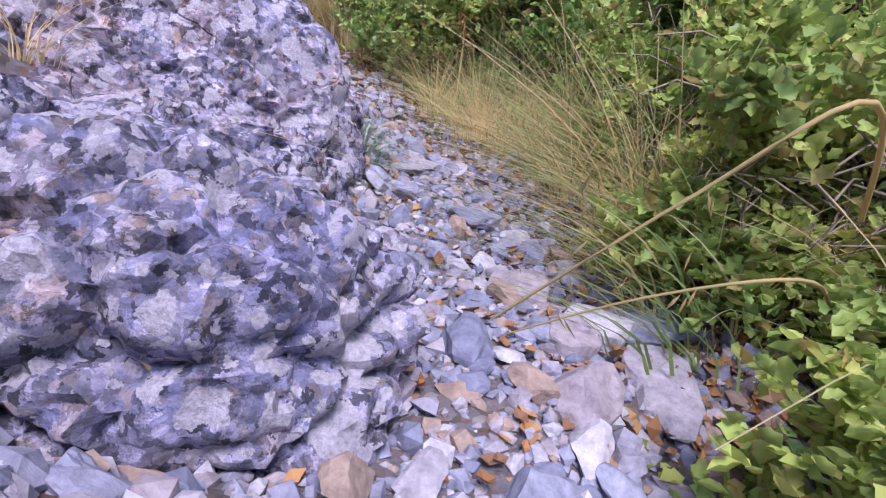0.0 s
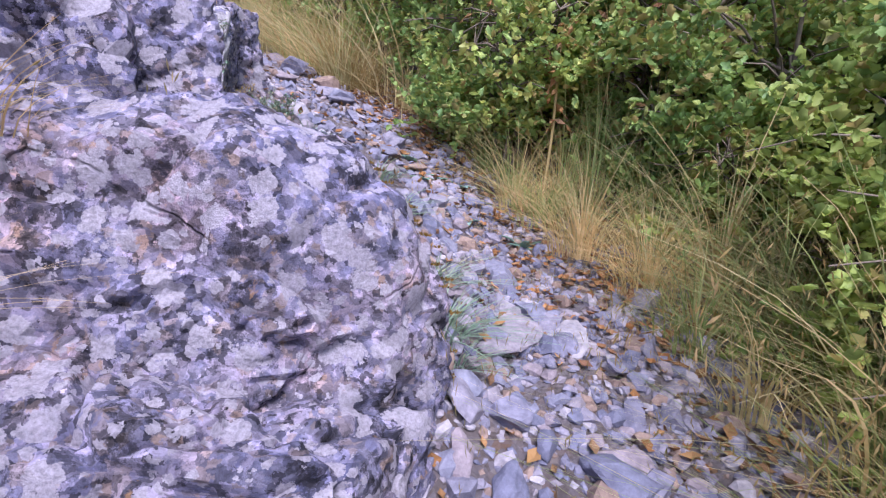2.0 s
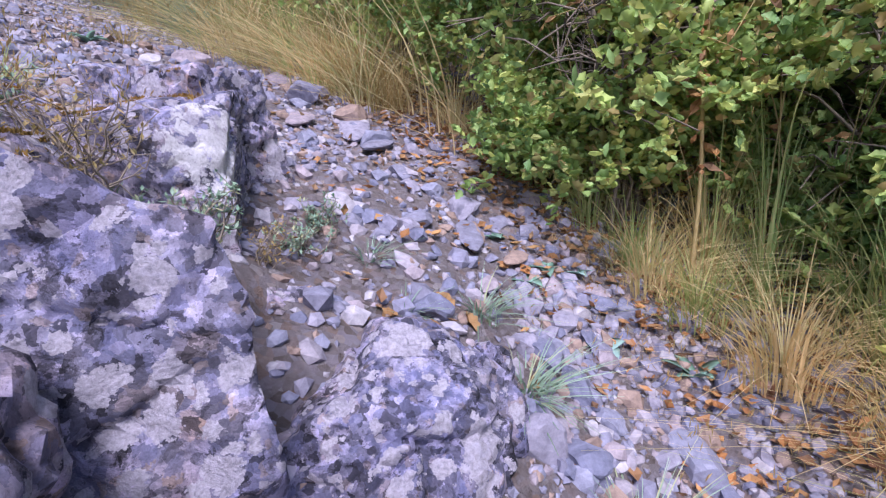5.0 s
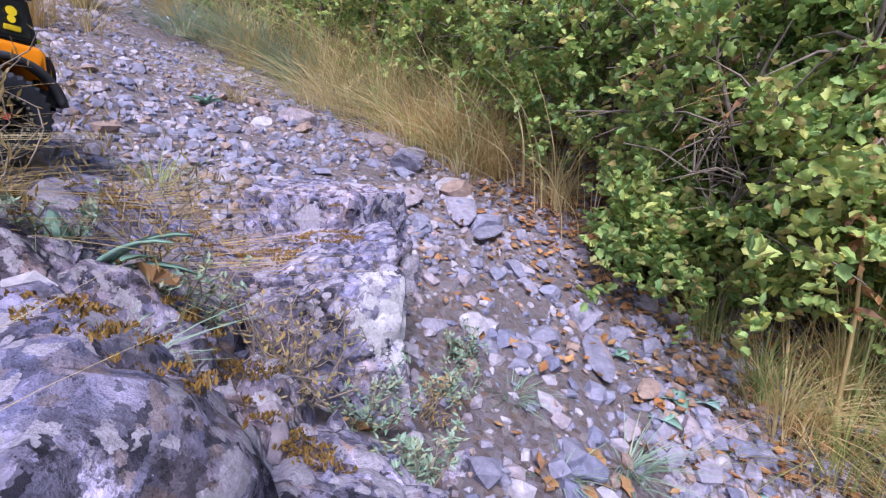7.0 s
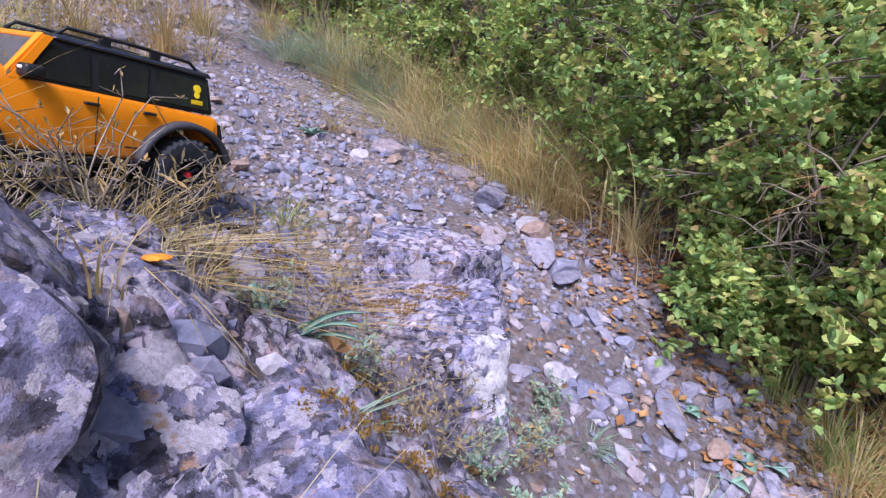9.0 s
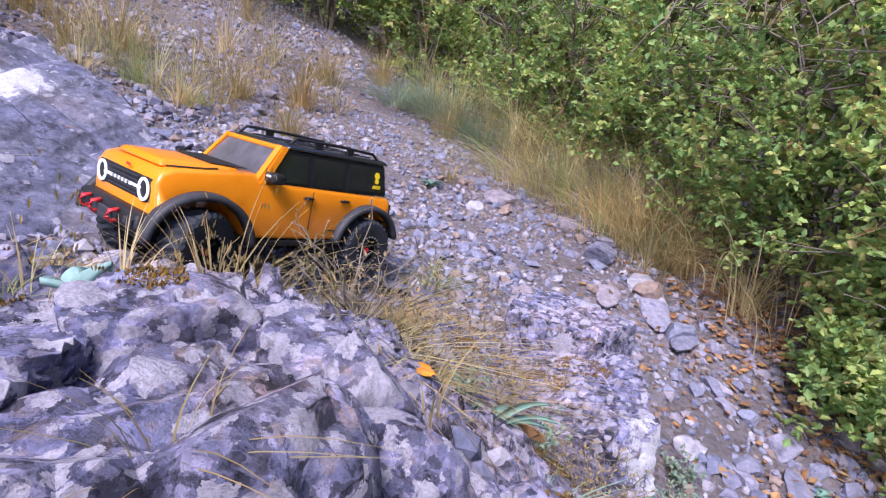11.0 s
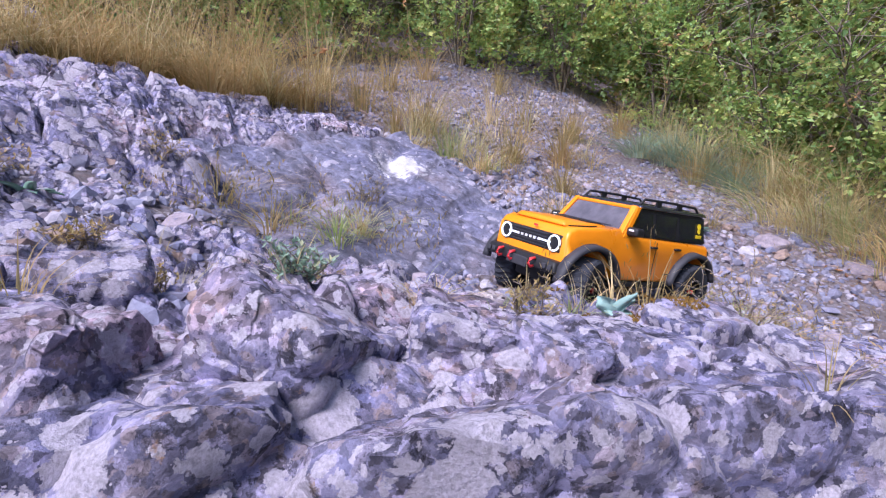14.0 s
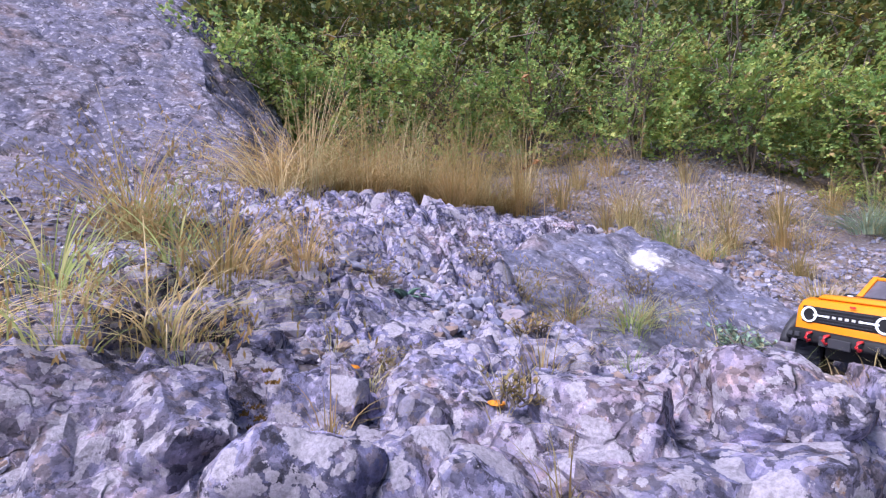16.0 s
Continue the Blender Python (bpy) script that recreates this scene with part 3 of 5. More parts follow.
for i in range(60):
    x, y = rng.gauss(-1.75, 0.30), rng.gauss(-0.35, 0.25)
    if x < -1.3:
        rubble(x, y, rng.uniform(0.5, 1.5), 2400 + i)
for i in range(24):
    rubble(rng.uniform(-1.35, -1.0), rng.uniform(-0.7, 0.15), rng.uniform(0.35, 0.9), 2600 + i)
for i in range(16):
    rubble(rng.uniform(-0.35, 0.1), rng.uniform(-0.2, 0.9), rng.uniform(0.3, 0.7), 2500 + i)


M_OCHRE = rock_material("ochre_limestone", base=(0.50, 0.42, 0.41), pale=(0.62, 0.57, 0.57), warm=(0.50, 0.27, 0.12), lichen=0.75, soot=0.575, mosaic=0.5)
OCHRE = [rock_mesh("rock", (0.044, 0.034, 0.013), 560 + i, 4, M_OCHRE, 14, 0.3, 0.15, 0.06, (0.5, 0.86), 0.5, True) for i in range(3)]
for i, (x, y, k) in enumerate([(-0.583, -0.026, 0.85), (-0.672, 0.015, 1.0), (-0.645, -0.03, 0.9), (-0.60, 0.03, 0.7), (-0.72, -0.02, 0.8), (-0.69, 0.05, 0.75), (-0.63, 0.06, 0.65), (-0.90, -0.36, 0.8)]):
    ob = rubble(x, y, k, 2700 + i, -0.6)
    ob.data = OCHRE[i % 3]
    tagged(ob, "freshly broken ochre limestone piece on the ridge", "rock", "ochre pieces on the ridge")


# ---- tops of the rocks, for what grows on them ----
TOPS = {}
for ob in [o for o in bpy.data.objects if o.type == "MESH" and o.name.split(".")[0] in ("boulder", "rock_outcrop", "rock")]:
    k = len(ob.data.vertices)
    co = np.empty(k * 3, np.float32)
    ob.data.vertices.foreach_get("co", co)
    m = np.array(ob.matrix_world)
    co = co.reshape(k, 3) @ m[:3, :3].T + m[:3, 3]
    for px, py, pz in co:
        key = (int(px // 0.015), int(py // 0.015))
        if pz > TOPS.get(key, -9.0):
            TOPS[key] = pz


def top(x, y):
    """Height of the rock or the ground at a place."""
    return max(float(TOPS.get((int(x // 0.015), int(y // 0.015)), -9.0)), height(x, y))

# ---- shrubs ----
def leaf_batch(verts, faces, centre, direction, up, length, width, fold=0.25, full=False):
    d = direction.normalized()
    s = d.cross(up)
    s = s.normalized() if s.length > 1e-4 else Vector((1, 0, 0))
    n = s.cross(d)
    k = len(verts)
    tip, mid = centre + d * length, centre + d * (length * 0.5) - n * (width * fold)
    if full is None:
        verts += [tuple(centre), tuple(mid + s * width * 0.5 + n * width * fold * 2), tuple(tip), tuple(mid - s * width * 0.5 + n * width * fold * 2)]
        faces += [(k, k + 1, k + 2), (k, k + 2, k + 3)]
        return
    if full:
        # broad blade with uneven spiny shoulders
        e = n * width * fold
        rim = [centre] + [centre + d * length * t + s * width * k + e for t, k in ((0.26, 0.40), (0.40, 0.30), (0.62, 0.50), (0.74, 0.30))] + [tip] + [centre + d * length * t - s * width * k + e for t, k in ((0.80, 0.34), (0.62, 0.28), (0.46, 0.52), (0.26, 0.30))]
        verts += [tuple(q) for q in rim + [mid]]
        faces += [(k + j, k + (j + 1) % 10, k + 10) for j in range(10)]
        return
    verts += [tuple(centre), tuple(mid + s * width * 0.5 + n * width * fold), tuple(tip), tuple(mid - s * width * 0.5 + n * width * fold), tuple(mid)]
    faces += [(k, k + 1, k + 4), (k + 1, k + 2, k + 4), (k + 2, k + 3, k + 4), (k + 3, k, k + 4)]


def tube(verts, faces, pts, radii, sides=5):
    k = len(verts)
    for i, (p, r) in enumerate(zip(pts, radii)):
        d = (pts[min(i + 1, len(pts) - 1)] - pts[max(i - 1, 0)]).normalized()
        a = d.orthogonal().normalized()
        b = d.cross(a)
        for j in range(sides):
            t = 2 * math.pi * j / sides
            verts.append(tuple(p + (a * math.cos(t) + b * math.sin(t)) * r))
        if i:
            o = k + (i - 1) * sides
            for j in range(sides):
                faces.append((o + j, o + (j + 1) % sides, o + sides + (j + 1) % sides, o + sides + j))


def shrub(x, y, radius, tall, seed, leaves=14000, leaf=0.020, mat=None, label="", name="shrub", gap=-0.02, spiny=False, clear=0.02):
    rng = random.Random(seed)
    root = new(name)
    z0 = height(x, y)
    root.location = (x, y, z0)
    # limbs
    v, f, tips = [], [], []
    for i in range(9):
        a = 2 * math.pi * (i + rng.random()) / 9
        out = radius * rng.uniform(0.25, 0.8)
        top = Vector((math.cos(a) * out, math.sin(a) * out, tall * rng.uniform(0.55, 0.92)))
        pts = [Vector((0.02 * math.cos(a), 0.02 * math.sin(a), -0.04))]
        for s in range(1, 6):
            t = s / 5
            pts.append(Vector((top.x * t, top.y * t, top.z * t**0.8)) + Vector((rng.gauss(0, 0.02), rng.gauss(0, 0.02), rng.gauss(0, 0.02))))
        v, f = [], []
        tube(v, f, pts, [0.010 * min(1.0, 0.55 * radius / 0.36 if radius < 0.3 else 0.8) * (1.1 - 0.9 * s / 5) * (1 + tall) / 1.6 for s in range(6)])
        tips += pts[2:]
        for s in range(2, 6):
            for _ in range(4 if mat is None else 2):
                e = pts[s] + Vector((rng.gauss(0, 0.16), rng.gauss(0, 0.16), rng.gauss(0.06, 0.1))) * radius * 1.9
                tube(v, f, [pts[s], (pts[s] + e) / 2 + Vector((0, 0, 0.015)), e], [0.004 * min(1.0, radius / 0.36), 0.003 * min(1.0, radius / 0.36), 0.0012], 4)
                tips.append(e)
        limb = new("limb", mesh_from("limb", v, f, M_TWIG, True))
        limb.parent = root
    # crown: clumps of leaves on sprays, thickest at the skin, with gaps
    v, f = [], []
    lobes = []
    for i in range(20):
        a = rng.uniform(0, 2 * math.pi)
        h = rng.uniform(0.03, 0.9) ** 1.1
        lobes.append((Vector((math.cos(a) * radius * rng.uniform(0.35, 0.72), math.sin(a) * radius * rng.uniform(0.35, 0.72), tall * h)), radius * rng.uniform(0.34, 0.56)))
    made = 0
    while made < leaves:
        c, r = rng.choice(lobes)
        d = Vector((rng.gauss(0, 1), rng.gauss(0, 1), rng.gauss(0.15, 1))).normalized()
        p = c + d * r * rng.uniform(0.55, 1.08)
        if p.z < clear or noise.noise((p + root.location) * 6.5) < gap:
            continue
        axis_d = (d + Vector((rng.gauss(0, 0.5), rng.gauss(0, 0.5), rng.gauss(0.3, 0.4)))).normalized()
        for k in range(rng.randint(8, 14)):
            q = p + axis_d * (k * leaf * 0.33)
            side = Vector((rng.gauss(0, 1), rng.gauss(0, 1), rng.gauss(0.1, 0.7))) + axis_d * 0.6
            s = leaf * rng.uniform(0.65, 1.25)
            leaf_batch(v, f, q, side, Vector((rng.gauss(0, 0.5), rng.gauss(0, 0.5), 1)), s, s * rng.uniform(0.62, 0.9), 0.2, True if spiny else None)
            made += 1
    crown = new("crown", mesh_from("crown", v, f, mat or M_LEAF, spiny))
    crown.parent = root
    return tagged(root, label or "dense evergreen oak shrub with small spiny green leaves", "shrub", "shrubs along the path")


SHRUBS = [
    (0.94, 0.02, 0.18, 0.30), (0.98, 0.26, 0.20, 0.38), (0.93, -0.24, 0.15, 0.24), (0.98, 0.50, 0.20, 0.44), (0.86, 0.90, 0.20, 0.44), (0.40, 1.20, 0.25, 0.60), (0.52, 1.40, 0.27, 0.70),
    (1.20, 0.68, 0.28, 0.62), (1.55, -0.50, 0.34, 0.34), (0.86, 1.08, 0.26, 0.50),
    (1.22, -0.05, 0.30, 0.46), (1.34, 0.36, 0.42, 0.85), (1.08, 0.92, 0.42, 0.95), (0.80, 1.30, 0.42, 0.95), (0.46, 1.27, 0.36, 0.80),
    (0.22, 1.72, 0.42, 1.00), (-0.15, 2.10, 0.42, 0.95), (-0.60, 2.55, 0.42, 0.90), (-1.12, 2.85, 0.44, 0.90), (-1.68, 2.85, 0.44, 0.90), (-2.22, 2.55, 0.44, 0.90),
    (-2.68, 2.05, 0.44, 0.90), (-3.02, 1.48, 0.44, 0.85), (-3.22, 0.88, 0.44, 0.85), (-3.32, 0.28, 0.44, 0.85), (-3.40, -0.35, 0.44, 0.85),
]
for i, (x, y, r, h) in enumerate(SHRUBS):
    shrub(x, y, r, h, 100 + i, *((7500, 0.021) if i < 7 else (10500, 0.0225) if i < 16 else (7500, 0.028)), spiny=i < 16, mat=M_LEAF_LOW if i < 4 else None, clear=0.09 if x < 1.2 and y > 1.0 and i < 16 else 0.02)
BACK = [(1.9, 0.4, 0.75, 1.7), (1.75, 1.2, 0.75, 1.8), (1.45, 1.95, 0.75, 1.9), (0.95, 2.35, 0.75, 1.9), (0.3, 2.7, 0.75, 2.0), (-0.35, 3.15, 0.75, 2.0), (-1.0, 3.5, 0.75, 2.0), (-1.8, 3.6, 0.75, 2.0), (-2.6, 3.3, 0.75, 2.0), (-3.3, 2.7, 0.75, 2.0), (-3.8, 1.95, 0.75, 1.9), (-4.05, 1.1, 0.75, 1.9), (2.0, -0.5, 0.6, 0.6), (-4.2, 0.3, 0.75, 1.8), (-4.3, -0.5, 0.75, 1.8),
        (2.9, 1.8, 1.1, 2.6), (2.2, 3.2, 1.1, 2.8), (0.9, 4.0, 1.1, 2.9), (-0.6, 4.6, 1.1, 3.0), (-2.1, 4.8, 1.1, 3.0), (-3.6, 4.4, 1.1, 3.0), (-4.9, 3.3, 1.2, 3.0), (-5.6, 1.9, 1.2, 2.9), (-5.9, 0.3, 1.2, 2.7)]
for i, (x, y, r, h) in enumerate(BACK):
    shrub(x, y, r, h, 200 + i, 5000, 0.054 if i < 15 else 0.08, M_LEAF_SHADED, "tall oak thicket behind the shrubs, inner shade darkened into its leaf colour", gap=-0.14)


# ---- dark sheet added far behind, hides the sky in the thicket's gaps ----
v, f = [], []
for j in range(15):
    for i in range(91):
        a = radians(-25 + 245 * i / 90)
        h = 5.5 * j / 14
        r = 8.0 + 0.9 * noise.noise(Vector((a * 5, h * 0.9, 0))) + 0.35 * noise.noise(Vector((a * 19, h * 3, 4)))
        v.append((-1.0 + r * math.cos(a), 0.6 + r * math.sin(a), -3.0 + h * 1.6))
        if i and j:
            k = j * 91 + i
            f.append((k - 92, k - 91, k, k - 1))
gap_sheet = new("backdrop", mesh_from("backdrop", v, f, M_GAP_SHADE, True))
tagged(gap_sheet, "near-black green sheet added behind the thicket, standing in for shade in its gaps", "backdrop", kind="structure")

# ---- grass ----
def tussock(x, y, count, tall, spread, seed, mat, label, heads=0.0, lean=(0, 0), width=0.0016, droops=(0.1, 0.55), z=None):
    rng = random.Random(seed)
    root = new("grass_tussock")
    root.location = (x, y, height(x, y) if z is None else z)
    v, f, hv, hf = [], [], [], []
    for i in range(int(count * 1.8)):
        a = rng.uniform(0, 2 * math.pi)
        b = Vector((math.cos(a), math.sin(a), 0))
        p = b * spread * 0.45 * rng.random()
        h = tall * rng.uniform(0.35, 1.05)
        out = (b * rng.uniform(0.1, 1.5) + Vector((lean[0], lean[1], 0))) * spread
        side = Vector((-b.y, b.x, 0.2)).normalized() * width * rng.uniform(0.6, 1.2)
        k, n, droop = len(v), 6, rng.uniform(*droops)
        for s in range(n + 1):
            t = s / n
            c = p + out * t * t * 1.2 + Vector((0, 0, h * (t - droop * t * t) - 0.015))
            wd = side * (1 - 0.85 * t)
            v += [tuple(c - wd), tuple(c + wd)]
            if s:
                o = k + 2 * (s - 1)
                f.append((o, o + 1, o + 3, o + 2))
        if rng.random() < heads:
            e = Vector(v[-1])
            for _ in range(7):
                q = e + Vector((rng.gauss(0, 0.005), rng.gauss(0, 0.005), rng.uniform(-0.06, 0.02)))
                leaf_batch(hv, hf, q, Vector((rng.gauss(0, 0.4), rng.gauss(0, 0.4), 1)), Vector((1, 0, 0)), 0.012, 0.003)
    new("blade_tuft", mesh_from("blade_tuft", v, f, mat)).parent = root
    if hv:
        h = tagged(new("seed_plume", mesh_from("seed_plume", hv, hf, M_DRY)), kind="stuff")
        h.parent = root
    return tagged(root, label, "grass tussock", "grass tussocks")


STRAW, GREENISH, BLUISH = "dry straw-coloured grass tussock with thin blades", "green grass tussock turning yellow", "low blue-green grass tuft among the stones"
for i, (x, y, c, h, s) in enumerate([
    (0.62, 0.72, 130, 0.26, 0.16), (0.50, 0.98, 120, 0.24, 0.16), (0.70, 0.45, 100, 0.20, 0.15), (0.56, 1.12, 90, 0.34, 0.12), (0.36, 1.22, 80, 0.24, 0.12),
    (0.84, 0.28, 130, 0.34, 0.24), (0.86, 0.46, 140, 0.36, 0.26), (0.80, 0.62, 140, 0.34, 0.24), (0.74, 0.72, 120, 0.36, 0.22), (0.92, 0.58, 120, 0.40, 0.26),
    (0.66, 0.58, 130, 0.22, 0.18), (0.58, 0.86, 140, 0.28, 0.18), (0.44, 1.05, 120, 0.22, 0.16), (0.26, 1.38, 90, 0.22, 0.14), (0.05, 1.62, 100, 0.26, 0.14), (-0.14, 1.72, 110, 0.34, 0.14),
    (-2.35, 0.25, 150, 0.45, 0.2), (-2.55, 1.65, 140, 0.4, 0.2), (-2.75, 0.2, 150, 0.45, 0.22), (-2.85, -0.2, 130, 0.4, 0.2), (-2.3, 2.0, 120, 0.35, 0.18), (-1.7, 2.35, 120, 0.34, 0.18), (-2.5, 0.95, 150, 0.5, 0.2),
    (-0.60, 0.52, 120, 0.07, 0.22), (-0.66, 0.70, 100, 0.07, 0.2), (-0.52, 0.66, 100, 0.06, 0.2), (-2.15, -0.05, 150, 0.4, 0.2), (-2.3, 0.5, 170, 0.5, 0.2), (-2.4, -0.2, 150, 0.45, 0.2), (-2.2, 0.95, 150, 0.45, 0.2), (-1.62, 1.3, 90, 0.2, 0.12), (-2.6, 0.45, 170, 0.5, 0.22), (-1.35, 0.0, 80, 0.14, 0.12), (-1.5, -0.75, 80, 0.22, 0.14),
    (-0.28, 1.78, 110, 0.40, 0.14), (-0.42, 1.90, 110, 0.34, 0.14), (-1.02, 0.98, 120, 0.16, 0.12), (-1.35, 1.25, 90, 0.22, 0.10), (-1.55, 1.55, 110, 0.34, 0.13),
    (-1.75, 1.95, 120, 0.34, 0.15), (-1.20, 2.15, 100, 0.30, 0.15), (-2.15, 0.65, 150, 0.42, 0.18), (-2.05, 0.25, 150, 0.30, 0.18), (-1.95, 1.10, 120, 0.34, 0.16),
    (-0.52, 0.42, 70, 0.16, 0.12), (-0.62, 0.62, 60, 0.14, 0.14), (-0.60, 0.30, 50, 0.2, 0.1), (-1.25, -0.62, 90, 0.24, 0.14), (-2.45, 1.30, 140, 0.42, 0.2), (-2.7, 0.7, 150, 0.45, 0.2), (-0.82, 2.25, 110, 0.36, 0.15)]):
    tussock(x + (0.06 if x > 0.55 and y < 0.76 else 0), y, c if x > -1.9 else 0.5 * c, h, s, 300 + i, (M_STRAW, M_GREEN, M_STRAW)[i % 3] if x > 0 else M_DRY, (STRAW, GREENISH, STRAW)[i % 3] if x > 0 else STRAW, 0.25)
for i, (x, y, c, h, s) in enumerate([(0.62, 1.02, 40, 0.62, 0.10), (0.56, 1.08, 30, 0.55, 0.10), (0.72, 0.92, 36, 0.55, 0.12), (0.82, 0.38, 50, 0.40, 0.22), (0.80, 0.30, 60, 0.24, 0.16), (0.72, 0.86, 80, 0.34, 0.14), (0.42, 1.10, 60, 0.26, 0.12), (-0.60, 2.02, 90, 0.30, 0.16), (-1.28, 0.12, 50, 0.16, 0.12)]):
    tussock(x + (0.06 if x > 0.55 and y < 0.76 else 0), y, c, h, s, 340 + i, M_GREEN, GREENISH, 0.1)
for i, (x, y, c, h, s) in enumerate([(0.30, 0.56, 80, 0.09, 0.08), (0.20, 0.70, 80, 0.08, 0.07), (0.33, 0.44, 90, 0.10, 0.09), (0.14, 0.80, 60, 0.08, 0.07), (-0.02, 0.84, 50, 0.05, 0.05), (0.36, 0.40, 60, 0.06, 0.05), (-0.26, 0.40, 40, 0.06, 0.05), (0.05, 0.74, 40, 0.05, 0.04)]):
    tussock(x, y, c, h, s, 360 + i, M_BLUE, BLUISH, 0)

rng = random.Random(31)
for i in range(26):
    x, y = rng.uniform(0.80, 1.00), 0.0 + 0.70 * (i + rng.random()) / 26
    green = i % 2 == 0
    tussock(x, y, rng.randint(18, 34), rng.uniform(0.18, 0.32), 0.24, 380 + i, M_GREEN if green else (M_STRAW, M_STRAW, M_DRY)[i % 3], GREENISH if green else STRAW, 0.15, (rng.uniform(-0.8, 0.5), rng.uniform(-0.5, 0.5)), 0.0020)
for i in range(18):
    x, y = rng.uniform(1.04, 1.18), 0.0 + 0.85 * (i + rng.random()) / 18
    tussock(x, y, rng.randint(14, 24), rng.uniform(0.24, 0.36), 0.26, 520 + i, M_GREEN if i % 2 else M_STRAW, GREENISH if i % 2 else STRAW, 0.15, (rng.uniform(-0.8, 0.4), rng.uniform(-0.5, 0.5)), 0.0022)
for i in range(22):
    x = -0.10 - 1.5 * (i + rng.random()) / 22
    y = 1.95 - 0.55 * x * (1 if x > -0.9 else 0.9 / -x) + rng.uniform(-0.22, 0.15)
    tussock(x, y, rng.randint(25, 50), rng.uniform(0.26, 0.48), 0.18, 560 + i, (M_STRAW, M_GREEN, M_DRY, M_STRAW)[i % 4], (STRAW, GREENISH, STRAW, STRAW)[i % 4], 0.2, (0, 0), 0.0018, (0.0, 0.4))
for i in range(22):
    x, y = rng.uniform(-0.68, -0.42), rng.uniform(0.38, 0.72)
    tussock(x, y, 34, 0.05, 0.12, 590 + i, M_DRY if i % 2 else M_STRAW, "flattened mat of dead straw-coloured grass", 0, (0, 0), 0.0011, (0.3, 0.8))
for i, (x, y) in enumerate([(-0.08, 1.72), (-0.22, 1.80), (-0.36, 1.98), (0.02, 1.62), (-0.55, 2.10), (-0.75, 2.25), (0.12, 1.50)]):
    tussock(x, y, 12, 0.52, 0.34, 650 + i, M_STRAW, "long arching straw stems leaning out of the shrubs", 0.3, (-0.3, -0.5), 0.0022, (0.2, 0.6))
for i, (x, y) in enumerate([(-0.10, 0.10), (-0.04, 0.06), (-0.16, 0.04), (-0.20, 0.12), (-0.02, 0.12)]):
    tussock(x, y, 30, 0.12, 0.10, 670 + i, M_STRAW if i % 2 else M_DRY, STRAW, 0.1, (0, 0), 0.0011, z=top(x, y) - 0.01)
for i, (x, y) in enumerate([(-2.0, -0.08), (-2.1, 0.06), (-2.25, 0.22), (-2.2, -0.25), (-2.35, 0.42), (-2.5, 0.30), (-2.42, 0.6), (-2.05, -0.28), (-2.6, 0.05), (-2.3, 0.8), (-2.15, 0.38)]):
    tussock(x, y, 26, 0.58, 0.18, 410 + i, M_STRAW if i % 2 else M_DRY, "tall pale straw grass standing on the slope", 0.35, (0, 0), 0.0018, (0.0, 0.22))
for i in range(34):
    t = (i + rng.random()) / 34
    x, y = -2.12 - 0.25 * t + rng.uniform(-0.12, 0.12), -0.42 + 1.15 * t
    tussock(x, y, 70, rng.uniform(0.20, 0.36), 0.24, 700 + i, M_DRY if i % 4 else M_STRAW, "thick tussock of rusty dead grass below the crag", 0.3, (rng.uniform(-0.3, 0.3), rng.uniform(-0.3, 0.3)), 0.0020, (0.2, 0.7), z=top(x, y) - 0.02)
for i, (x, y, h) in enumerate([(-1.37, -0.47, 0.15), (-1.09, -0.70, 0.13), (-1.53, -0.70, 0.22), (-1.49, -0.74, 0.24), (-1.19, 1.01, 0.17), (-1.54, 1.05, 0.15), (-1.13, 0.90, 0.20), (-1.55, 1.01, 0.20), (-0.66, 0.94, 0.12), (-0.95, 1.66, 0.12), (-1.20, 0.24, 0.11), (-1.15, 0.15, 0.12), (-1.24, 0.06, 0.12), (-1.75, 0.85, 0.24), (-1.65, 0.95, 0.26), (-1.9, 0.9, 0.3)]):
    tussock(x, y, 60, h, 0.11, 760 + i, (M_DRY, M_STRAW, M_GREEN)[i % 3], (STRAW, STRAW, GREENISH)[i % 3], 0.2, (0, 0), 0.0015, (0.1, 0.5), z=top(x, y) - 0.01)
for i, (x, y, h, k) in enumerate([(-1.36, 2.30, 0.30, 0.30), (-1.20, 2.34, 0.26, 0.28), (-1.50, 2.20, 0.24, 0.26), (-1.05, 2.25, 0.22, 0.24)]):
    tussock(x, y, 190, h, k, 800 + i, M_BLUE, "rounded grey-green broom bush at the edge of the thicket", 0, (0, 0), 0.0022, (0.15, 0.6))
for i in range(26):
    t = (i + rng.random()) / 26
    x, y = -0.12 - 0.75 * t + rng.uniform(-0.10, 0.06), 1.72 + 0.42 * t + rng.uniform(-0.14, 0.10)
    tussock(x, y, rng.randint(16, 34), rng.uniform(0.20, 0.44), 0.26, 820 + i, (M_STRAW, M_DRY, M_STRAW, M_GREEN)[i % 4], (STRAW, STRAW, STRAW, GREENISH)[i % 4], 0.25, (rng.uniform(-0.7, 0.2), rng.uniform(-0.7, 0.1)), 0.0019, (0.1, 0.6))
for i in range(20):
    x, y = -1.45 - 0.55 * rng.random(), 0.95 + 0.85 * rng.random()
    tussock(x, y, rng.randint(14, 28), rng.uniform(0.14, 0.36), 0.16, 850 + i, (M_STRAW, M_DRY)[i % 2], STRAW, 0.3, (0, 0), 0.0016, (0.0, 0.4))
